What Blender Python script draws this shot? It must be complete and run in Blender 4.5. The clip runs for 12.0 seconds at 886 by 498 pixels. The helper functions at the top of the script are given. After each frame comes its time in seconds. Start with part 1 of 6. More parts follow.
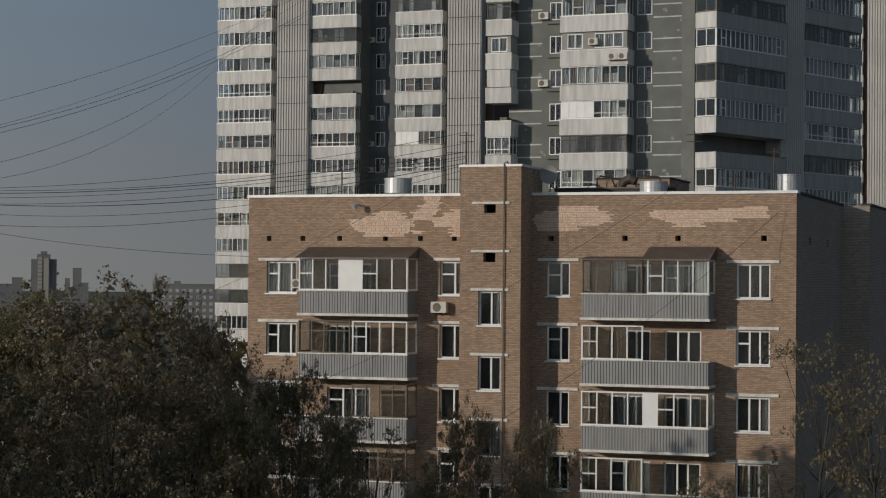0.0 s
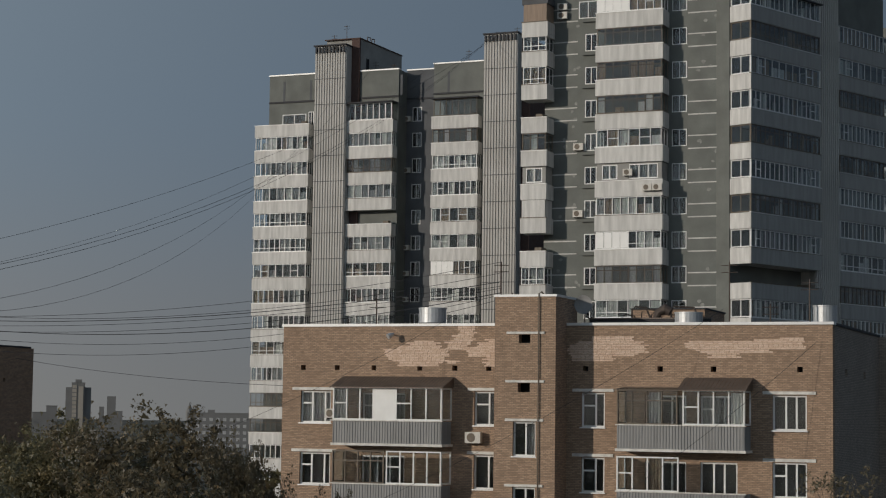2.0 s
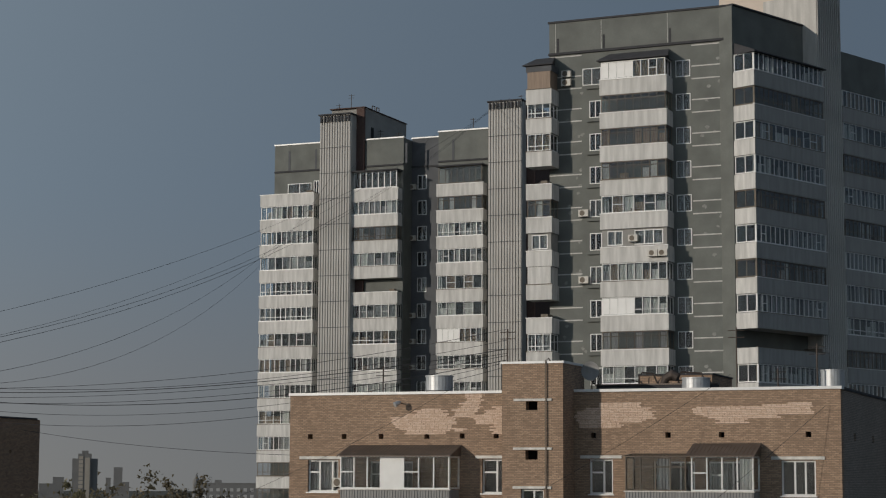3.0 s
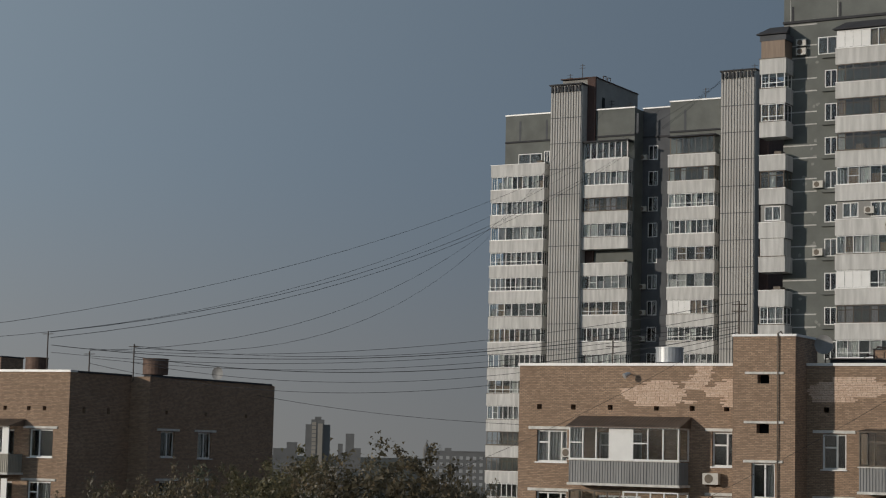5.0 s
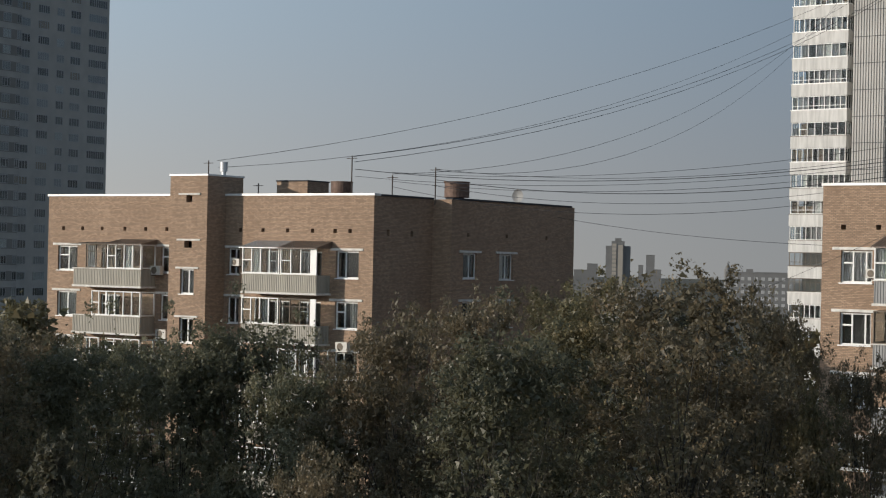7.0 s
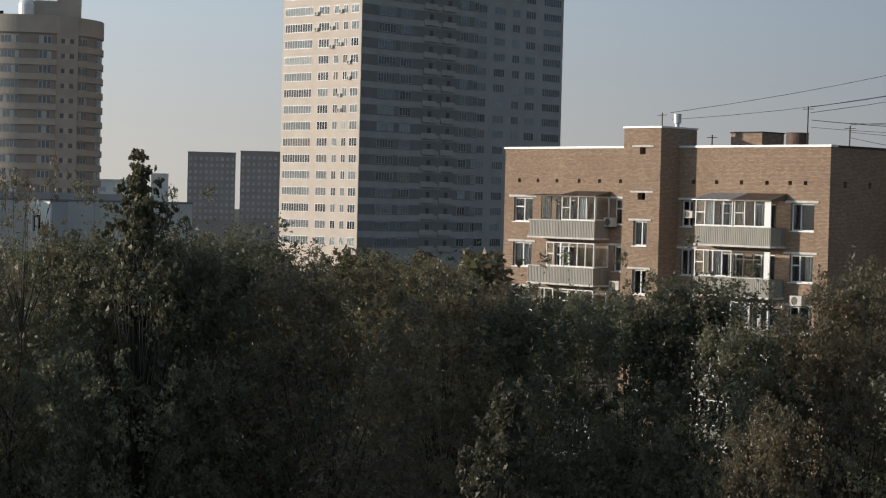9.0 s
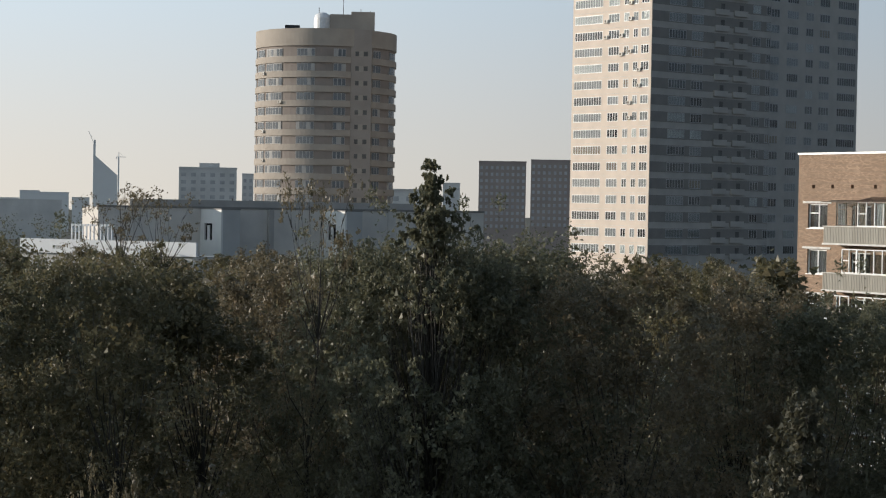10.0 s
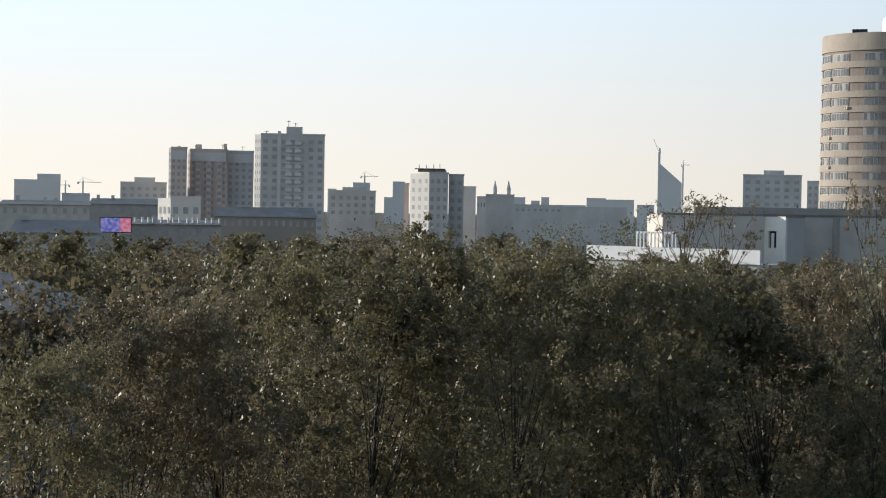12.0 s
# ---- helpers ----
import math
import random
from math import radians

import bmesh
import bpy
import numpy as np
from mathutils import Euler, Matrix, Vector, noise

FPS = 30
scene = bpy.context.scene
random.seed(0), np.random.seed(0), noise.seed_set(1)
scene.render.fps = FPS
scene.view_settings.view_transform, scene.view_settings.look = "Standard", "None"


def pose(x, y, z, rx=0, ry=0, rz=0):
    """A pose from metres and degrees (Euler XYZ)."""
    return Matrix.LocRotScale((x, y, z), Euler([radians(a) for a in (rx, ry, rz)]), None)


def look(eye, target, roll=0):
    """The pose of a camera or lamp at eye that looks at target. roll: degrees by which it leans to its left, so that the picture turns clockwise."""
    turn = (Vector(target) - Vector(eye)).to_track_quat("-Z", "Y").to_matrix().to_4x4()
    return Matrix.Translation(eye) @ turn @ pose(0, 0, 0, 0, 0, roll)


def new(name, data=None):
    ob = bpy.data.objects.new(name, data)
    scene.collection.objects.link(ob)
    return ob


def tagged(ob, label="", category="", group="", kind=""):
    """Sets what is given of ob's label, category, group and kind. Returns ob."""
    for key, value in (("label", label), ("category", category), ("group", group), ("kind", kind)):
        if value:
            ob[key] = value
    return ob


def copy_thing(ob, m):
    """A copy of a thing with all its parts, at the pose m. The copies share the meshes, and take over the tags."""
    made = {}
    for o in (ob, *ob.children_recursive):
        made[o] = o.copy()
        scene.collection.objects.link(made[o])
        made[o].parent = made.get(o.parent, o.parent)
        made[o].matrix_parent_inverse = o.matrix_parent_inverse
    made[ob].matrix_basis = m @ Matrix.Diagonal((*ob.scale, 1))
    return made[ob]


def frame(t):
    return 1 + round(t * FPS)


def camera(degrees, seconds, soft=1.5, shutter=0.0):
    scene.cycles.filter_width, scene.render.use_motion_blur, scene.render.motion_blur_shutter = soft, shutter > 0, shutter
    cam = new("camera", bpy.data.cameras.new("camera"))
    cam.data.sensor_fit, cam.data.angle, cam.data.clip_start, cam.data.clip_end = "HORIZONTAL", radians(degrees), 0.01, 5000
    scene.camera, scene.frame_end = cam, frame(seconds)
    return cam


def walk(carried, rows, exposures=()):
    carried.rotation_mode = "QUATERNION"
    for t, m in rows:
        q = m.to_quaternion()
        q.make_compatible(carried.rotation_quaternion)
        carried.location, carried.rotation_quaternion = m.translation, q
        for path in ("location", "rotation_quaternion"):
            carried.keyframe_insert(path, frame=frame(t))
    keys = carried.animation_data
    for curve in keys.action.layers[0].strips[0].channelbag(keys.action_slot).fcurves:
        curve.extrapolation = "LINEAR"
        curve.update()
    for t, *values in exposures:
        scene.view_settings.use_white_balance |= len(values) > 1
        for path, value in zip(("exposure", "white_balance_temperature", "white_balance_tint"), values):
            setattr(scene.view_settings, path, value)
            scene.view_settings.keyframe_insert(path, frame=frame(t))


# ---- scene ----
EYE = (0.0, 0.0, 24.0)
# seconds, turn to the left, tilt up, lean, in degrees
TURNS = (
    (0.0, 0.000, 1.030, 0.470),
    (0.5, 0.615, 1.175, 0.566),
    (1.0, 1.126, 1.828, 0.248),
    (1.5, 1.121, 3.213, 0.303),
    (2.0, 1.061, 4.843, 0.748),
    (2.5, 1.126, 6.005, 0.910),
    (2.7, 1.152, 6.525, 0.331),
    (4.3, 2.630, 7.159, 1.332),
    (4.5, 4.003, 6.799, 1.421),
    (5.0, 8.058, 5.866, 1.341),
    (5.5, 9.430, 3.874, 1.367),
    (6.0, 10.763, 2.435, 1.391),
    (6.5, 13.826, 1.335, 1.390),
    (6.7, 15.106, 0.864, 1.283),
    (8.3, 24.075, -1.023, 1.519),
    (8.5, 25.898, -1.164, 1.450),
    (9.0, 30.014, -1.299, 1.418),
    (9.5, 33.750, -1.265, 1.211),
    (10.0, 38.568, -1.241, 1.029),
    (10.5, 42.119, -1.407, 1.031),
    (11.0, 46.155, -1.623, 0.896),
    (11.5, 50.492, -1.530, 1.008),
    (12.0, 55.079, -1.307, 0.983),
)
EXPOSURES = ((0.0, -0.24), (2.5, -0.26), (5.5, -0.22), (6.5, 0.5), (8.5, 0.42), (9.5, 0.6), (10.5, 0.7), (11.0, 0.78), (11.5, 1.0), (12.0, 0.92))
cam = camera(25.684, 12.0, soft=1.15)
walk(cam, [(t, pose(*EYE, 90 + tilt, 0, turn) @ pose(0, 0, 0, 0, 0, lean)) for t, turn, tilt, lean in TURNS], EXPOSURES)

# ---- daylight: low clear sun from behind and to the left ----
SUN_UP, SUN_TURN = 11.5, 122.5  # height; degrees left of straight ahead
world = bpy.data.worlds.new("sky")
scene.world = world
world.use_nodes = True
sky = world.node_tree.nodes.new("ShaderNodeTexSky")
sky.sky_type = "NISHITA"
sky.sun_disc = False
sky.sun_elevation = radians(SUN_UP)
sky.sun_rotation = radians(-SUN_TURN)
sky.altitude, sky.air_density, sky.dust_density, sky.ozone_density = 150, 1.0, 0.7, 1.5
# autumn haze over the Nishita sky: it whitens towards the horizon and towards the sun
wt = world.node_tree


def wnode(kind, **values):
    n = wt.nodes.new(kind)
    for key, value in values.items():
        n.inputs[key].default_value = value
    return n


def wrange(socket, lo, hi):
    n = wnode("ShaderNodeMapRange")
    n.interpolation_type = "SMOOTHSTEP"
    n.inputs[1].default_value, n.inputs[2].default_value = lo, hi
    wt.links.new(socket, n.inputs[0])
    return n.outputs[0]


def wmix(fac, a, b):
    n = wnode("ShaderNodeMix")
    n.data_type = "RGBA"
    wt.links.new(fac, n.inputs[0])
    for slot, v in ((6, a), (7, b)):
        if isinstance(v, tuple):
            n.inputs[slot].default_value = (*v, 1)
        else:
            wt.links.new(v, n.inputs[slot])
    return n.outputs[2]


HAZE_FAR, HAZE_SUN = (1.46, 1.58, 1.68), (5.35, 4.95, 4.35)
UPPER_FAR, UPPER_SUN = (1.05, 1.45, 1.95), (4.4, 5.4, 6.2)
way = wnode("ShaderNodeTexCoord").outputs["Generated"]
split = wnode("ShaderNodeSeparateXYZ")
wt.links.new(way, split.inputs[0])
dot = wnode("ShaderNodeVectorMath")
dot.operation = "DOT_PRODUCT"
dot.inputs[1].default_value = (-math.sin(radians(SUN_TURN)), math.cos(radians(SUN_TURN)), 0)
wt.links.new(way, dot.inputs[0])
toward = wrange(dot.outputs["Value"], -0.75, 0.65)
haze = wmix(toward, HAZE_FAR, HAZE_SUN)
upper = wmix(toward, UPPER_FAR, UPPER_SUN)
low = wmix(wrange(split.outputs[2], -0.02, 0.16), haze, upper)
total = wmix(wrange(split.outputs[2], 0.3, 1.0), low, sky.outputs[0])
wt.nodes["Background"].inputs["Strength"].default_value = 0.1
wt.links.new(total, wt.nodes["Background"].inputs["Color"])
sun_data = bpy.data.lights.new("sun", "SUN")
sun_data.energy, sun_data.angle, sun_data.color = 2.6, radians(0.5), (1.0, 0.90, 0.77)
sun_lamp = new("sun", sun_data)
a, e = radians(SUN_TURN), radians(SUN_UP)
sun_from = Vector((-math.sin(a) * math.cos(e), math.cos(a) * math.cos(e), math.sin(e)))
sun_lamp.matrix_world = look(sun_from * 400, (0, 0, 0))

# ---- materials ----
def nodes_of(name):
    m = bpy.data.materials.new(name)
    m.use_nodes = True
    return m, m.node_tree, m.node_tree.nodes["Principled BSDF"]


def add(tree, kind, **values):
    n = tree.nodes.new(kind)
    for key, value in values.items():
        n.inputs[key.replace("_", " ")].default_value = value
    return n


def mixed(tree, fac, a, b):
    """A colour mix; each of fac, a, b is a socket or a value."""
    n = tree.nodes.new("ShaderNodeMix")
    n.data_type = "RGBA"
    for slot, v in ((0, fac), (6, a), (7, b)):
        if isinstance(v, bpy.types.NodeSocket):
            tree.links.new(v, n.inputs[slot])
        else:
            n.inputs[slot].default_value = v if slot == 0 else (*v, 1)
    return n.outputs[2]


def ramp(tree, socket, lo, hi, a=0.0, b=1.0):
    n = add(tree, "ShaderNodeMapRange")
    for i, v in ((1, lo), (2, hi), (3, a), (4, b)):
        n.inputs[i].default_value = v
    tree.links.new(socket, n.inputs[0])
    return n.outputs[0]


def noise_of(tree, scale, vector=None, detail=4.0, stretch=None):
    n = add(tree, "ShaderNodeTexNoise", Scale=scale, Detail=detail)
    if vector is None:
        vector = add(tree, "ShaderNodeTexCoord").outputs["Object"]
    if stretch:
        m = add(tree, "ShaderNodeMapping", Scale=stretch)
        tree.links.new(vector, m.inputs[0])
        vector = m.outputs[0]
    tree.links.new(vector, n.inputs["Vector"])
    return n.outputs[0]


def bumped(tree, bsdf, height, strength=0.3, distance=0.02):
    b = add(tree, "ShaderNodeBump", Strength=strength, Distance=distance)
    tree.links.new(height, b.inputs["Height"])
    tree.links.new(b.outputs[0], bsdf.inputs["Normal"])


def plain(name, color, rough=0.7, metal=0.0, vary=0.25, scale=1.5, streak=False, bump=0.0):
    """Paint, concrete or metal with stains at two scales; streak: runs of dirt down the face."""
    m, tree, bsdf = nodes_of(name)
    big = noise_of(tree, scale, stretch=(3, 3, 0.35) if streak else None)
    fine = noise_of(tree, scale * 14)
    dark = tuple(c * (1 - vary) for c in color)
    light = tuple(min(1, c * (1 + vary * 0.4)) for c in color)
    col = mixed(tree, ramp(tree, big, 0.3, 0.7), dark, light)
    col = mixed(tree, ramp(tree, fine, 0.35, 0.75, 0, 0.35), col, dark)
    tree.links.new(col, bsdf.inputs["Base Color"])
    bsdf.inputs["Roughness"].default_value, bsdf.inputs["Metallic"].default_value = rough, metal
    if bump:
        bumped(tree, bsdf, fine, bump)
    return m


def brickwork(name, c1, c2, mortar, fresh=None):
    """Stretcher-bond brick, 0.25 x 0.077 m, on axis-aligned walls."""
    m, tree, bsdf = nodes_of(name)
    co = add(tree, "ShaderNodeTexCoord").outputs["Object"]
    sep = add(tree, "ShaderNodeSeparateXYZ")
    tree.links.new(co, sep.inputs[0])
    tot = add(tree, "ShaderNodeMath")
    tree.links.new(sep.outputs[0], tot.inputs[0])
    tree.links.new(sep.outputs[1], tot.inputs[1])
    comb = add(tree, "ShaderNodeCombineXYZ")
    tree.links.new(tot.outputs[0], comb.inputs[0])
    tree.links.new(sep.outputs[2], comb.inputs[1])
    br = add(tree, "ShaderNodeTexBrick", Scale=1.0, Mortar_Size=0.009, Mortar_Smooth=0.15, Brick_Width=0.21, Row_Height=0.072)
    for key, c in (("Color1", c1), ("Color2", c2), ("Mortar", mortar)):
        br.inputs[key].default_value = (*c, 1)
    tree.links.new(comb.outputs[0], br.inputs["Vector"])
    big = noise_of(tree, 0.35, co, 5)
    row = noise_of(tree, 1.0, comb.outputs[0], 2, (3.8, 11.7, 1))
    soot = noise_of(tree, 2.2, co, 6)
    col = mixed(tree, ramp(tree, big, 0.3, 0.7, 0, 0.35), br.outputs[0], tuple(c * 0.6 for c in c1))
    col = mixed(tree, ramp(tree, row, 0.55, 0.7, 0, 0.12), col, tuple(min(1, c * 1.2) for c in c2))
    col = mixed(tree, ramp(tree, soot, 0.55, 0.75, 0, 0.35), col, tuple(c * 0.5 for c in c1))
    tree.links.new(col, bsdf.inputs["Base Color"])
    bsdf.inputs["Roughness"].default_value = 0.9
    bumped(tree, bsdf, br.outputs[1], -0.3, 0.012)
    return m


def pale_bricks(name, c1, c2):
    """Single bricks, each of its own shade, with sanded faces."""
    m, tree, bsdf = nodes_of(name)
    r = add(tree, "ShaderNodeNewGeometry").outputs["Random Per Island"]
    fine = noise_of(tree, 30)
    col = mixed(tree, ramp(tree, fine, 0.4, 0.75, 0, 0.4), mixed(tree, r, c1, c2), tuple(c * 0.75 for c in c1))
    tree.links.new(col, bsdf.inputs["Base Color"])
    bsdf.inputs["Roughness"].default_value = 0.9
    bumped(tree, bsdf, fine, 0.3)
    return m


def panes_of(name, color, rough=0.04):
    """A pane seen from outside: clear glass over a dim room."""
    m, tree, bsdf = nodes_of(name)
    bsdf.inputs["Base Color"].default_value = (*color, 1)
    bsdf.inputs["Roughness"].default_value = rough
    bsdf.inputs["IOR"].default_value = 1.5
    bsdf.inputs["Transmission Weight"].default_value = 1.0
    n = noise_of(tree, 0.9, None, 1)
    bumped(tree, bsdf, n, 0.08, 0.05)
    return m


def leafy(name, c1, c2, c3):
    m, tree, bsdf = nodes_of(name)
    geo = add(tree, "ShaderNodeNewGeometry")
    info = add(tree, "ShaderNodeObjectInfo")
    r = geo.outputs["Random Per Island"]
    col = mixed(tree, r, c1, c2)
    col = mixed(tree, ramp(tree, r, 0.86, 1.0, 0, 0.8), col, c3)
    patch = noise_of(tree, 0.35)
    col = mixed(tree, ramp(tree, patch, 0.5, 0.72, 0, 0.55), col, c3)
    col = mixed(tree, ramp(tree, info.outputs["Random"], 0, 1, 0, 0.6), col, tuple(x * 0.55 for x in c1))
    tree.links.new(col, bsdf.inputs["Base Color"])
    bsdf.inputs["Roughness"].default_value = 0.45
    bsdf.inputs["Specular IOR Level"].default_value = 0.37
    tr = add(tree, "ShaderNodeBsdfTranslucent")
    tree.links.new(mixed(tree, 0.5, col, tuple(min(1.0, x * 1.9) for x in c2)), tr.inputs[0])
    mx = add(tree, "ShaderNodeMixShader", Fac=0.32)
    out = tree.nodes["Material Output"]
    tree.links.new(bsdf.outputs[0], mx.inputs[1])
    tree.links.new(tr.outputs[0], mx.inputs[2])
    tree.links.new(mx.outputs[0], out.inputs[0])
    return m


BRICK = brickwork("tan_brick", (0.27, 0.178, 0.12), (0.43, 0.295, 0.20), (0.16, 0.13, 0.105))
BRICK_NEW = pale_bricks("pale_brick", (0.56, 0.40, 0.30), (0.70, 0.54, 0.43))
ROOFING = plain("roofing_felt", (0.05, 0.05, 0.055), 0.9)
TIN = plain("galvanised_sheet", (0.55, 0.56, 0.57), 0.5, 0.55, 0.3, 3, True)
COPING = plain("pale_coping", (0.72, 0.72, 0.72), 0.5, 0.2, 0.15)
LINTEL = plain("whitewashed_lintel", (0.66, 0.64, 0.60), 0.8, 0, 0.3, 3)
AC_CASE = plain("yellowed_white_casing", (0.52, 0.50, 0.46), 0.5, 0, 0.15, 3)
PVC = plain("white_window_plastic", (0.72, 0.72, 0.71), 0.4, 0, 0.08)
OLD_FRAME = plain("old_brown_frame", (0.16, 0.13, 0.10), 0.7, 0, 0.3, 4)
GREY_SHEET = plain("grey_corrugated_sheet", (0.245, 0.245, 0.245), 0.6, 0.1, 0.2, 1.2, True)
BEIGE_SHEET = plain("beige_corrugated_sheet", (0.33, 0.31, 0.265), 0.6, 0.1, 0.2, 1.2, True)
# near-black and dim colours that paint the darkness inside openings
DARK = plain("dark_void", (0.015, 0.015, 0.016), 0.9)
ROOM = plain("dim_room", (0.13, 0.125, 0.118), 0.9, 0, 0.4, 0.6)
CURTAIN = plain("pale_curtain", (0.70, 0.68, 0.63), 0.9, 0, 0.15, 2, True)
CURTAIN_GREY = plain("grey_net_curtain", (0.40, 0.39, 0.375), 0.9, 0, 0.2, 2, True)
CURTAIN_TAN = plain("tan_cloth", (0.36, 0.27, 0.19), 0.9, 0, 0.25, 2, True)
CLOTHS = (CURTAIN, CURTAIN, CURTAIN_GREY, CURTAIN_GREY, CURTAIN_GREY, CURTAIN_TAN)
BROWN_PANEL = plain("brown_boarding", (0.27, 0.20, 0.15), 0.7, 0, 0.2, 2, True)
DRUM_PANE = plain("grey_tower_pane", (0.15, 0.165, 0.18), 0.12, 0, 0.3, 0.4)
DRUM_FRAME = plain("grey_tower_frame", (0.42, 0.41, 0.40), 0.6, 0, 0.15, 0.6)
BROWN_TIN = plain("brown_profiled_roof", (0.15, 0.12, 0.10), 0.5, 0.3, 0.3)
GLASS = panes_of("window_glass", (0.85, 0.9, 0.92))
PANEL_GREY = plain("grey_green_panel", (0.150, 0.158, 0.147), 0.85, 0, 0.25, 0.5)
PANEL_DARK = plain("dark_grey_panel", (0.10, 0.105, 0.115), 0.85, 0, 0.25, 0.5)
JOINT = plain("pale_joint_sealant", (0.55, 0.54, 0.52), 0.9, 0, 0.3, 1.5)
RIBBED = plain("ribbed_concrete", (0.50, 0.485, 0.46), 0.85, 0, 0.3, 0.6, True)
WHITE_SLAB = plain("whitewashed_balcony_slab", (0.60, 0.59, 0.57), 0.8, 0, 0.28, 0.9, True)
PENT_GREY = plain("weathered_pale_render", (0.30, 0.295, 0.28), 0.9, 0, 0.25, 0.6)
RUST_BRICK = brickwork("red_brick", (0.075, 0.042, 0.035), (0.10, 0.055, 0.045), (0.09, 0.07, 0.065))
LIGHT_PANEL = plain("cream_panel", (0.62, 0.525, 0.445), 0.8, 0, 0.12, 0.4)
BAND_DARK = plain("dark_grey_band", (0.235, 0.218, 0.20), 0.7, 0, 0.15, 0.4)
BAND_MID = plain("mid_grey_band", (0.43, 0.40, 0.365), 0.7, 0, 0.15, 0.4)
ROUND_PALE = plain("beige_render", (0.385, 0.335, 0.285), 0.85, 0, 0.15, 0.3)
ROUND_DARK = plain("brown_band", (0.265, 0.225, 0.20), 0.85, 0, 0.15, 0.3)
# far walls and windows: haze put into pale, low-contrast base colours
HAZED_GREY = plain("hazed_concrete", (0.61, 0.595, 0.57), 0.9, 0, 0.2, 0.1)
HAZED_PALE = plain("hazed_pale_concrete", (0.70, 0.68, 0.65), 0.9, 0, 0.15, 0.1)
HAZED_BROWN = plain("hazed_brown_panel", (0.70, 0.57, 0.50), 0.9, 0, 0.2, 0.1)
HAZED_GLASS = plain("hazed_window_band", (0.42, 0.42, 0.42), 0.3, 0, 0.3, 0.3)
CABLE = plain("black_cable", (0.03, 0.03, 0.035), 0.6)
IRON = plain("rusty_iron", (0.10, 0.08, 0.07), 0.7, 0.5, 0.4, 4)
BARK = plain("grey_brown_bark", (0.055, 0.048, 0.04), 0.9, 0, 0.4, 3, True, 0.5)
SOIL = plain("leaf_littered_soil", (0.07, 0.065, 0.045), 0.95, 0, 0.5, 0.2)
LEAF = leafy("green_leaves", (0.082, 0.077, 0.043), (0.188, 0.167, 0.092), (0.265, 0.185, 0.085))
LEAF_DARK = leafy("dark_leaves", (0.080, 0.083, 0.054), (0.19, 0.183, 0.112), (0.23, 0.20, 0.118))
LEAF_TURN = leafy("turning_leaves", (0.090, 0.078, 0.051), (0.203, 0.170, 0.106), (0.29, 0.187, 0.092))
BLADE = leafy("willow_leaves", (0.070, 0.068, 0.044), (0.120, 0.112, 0.074), (0.12, 0.105, 0.064))
GREY_BRICK = brickwork("grey_brick", (0.27, 0.225, 0.19), (0.39, 0.325, 0.275), (0.13, 0.11, 0.095))
CITY_DIM = plain("dim_city_concrete", (0.17, 0.17, 0.17), 0.9, 0, 0.15, 0.1)
CITY_TAN = plain("tan_city_concrete", (0.34, 0.31, 0.27), 0.9, 0, 0.15, 0.1)
ROUND_MID = plain("taupe_render", (0.33, 0.285, 0.25), 0.85, 0, 0.15, 0.3)
CITY_BROWN = plain("brown_city_panel", (0.33, 0.275, 0.25), 0.9, 0, 0.15, 0.1)


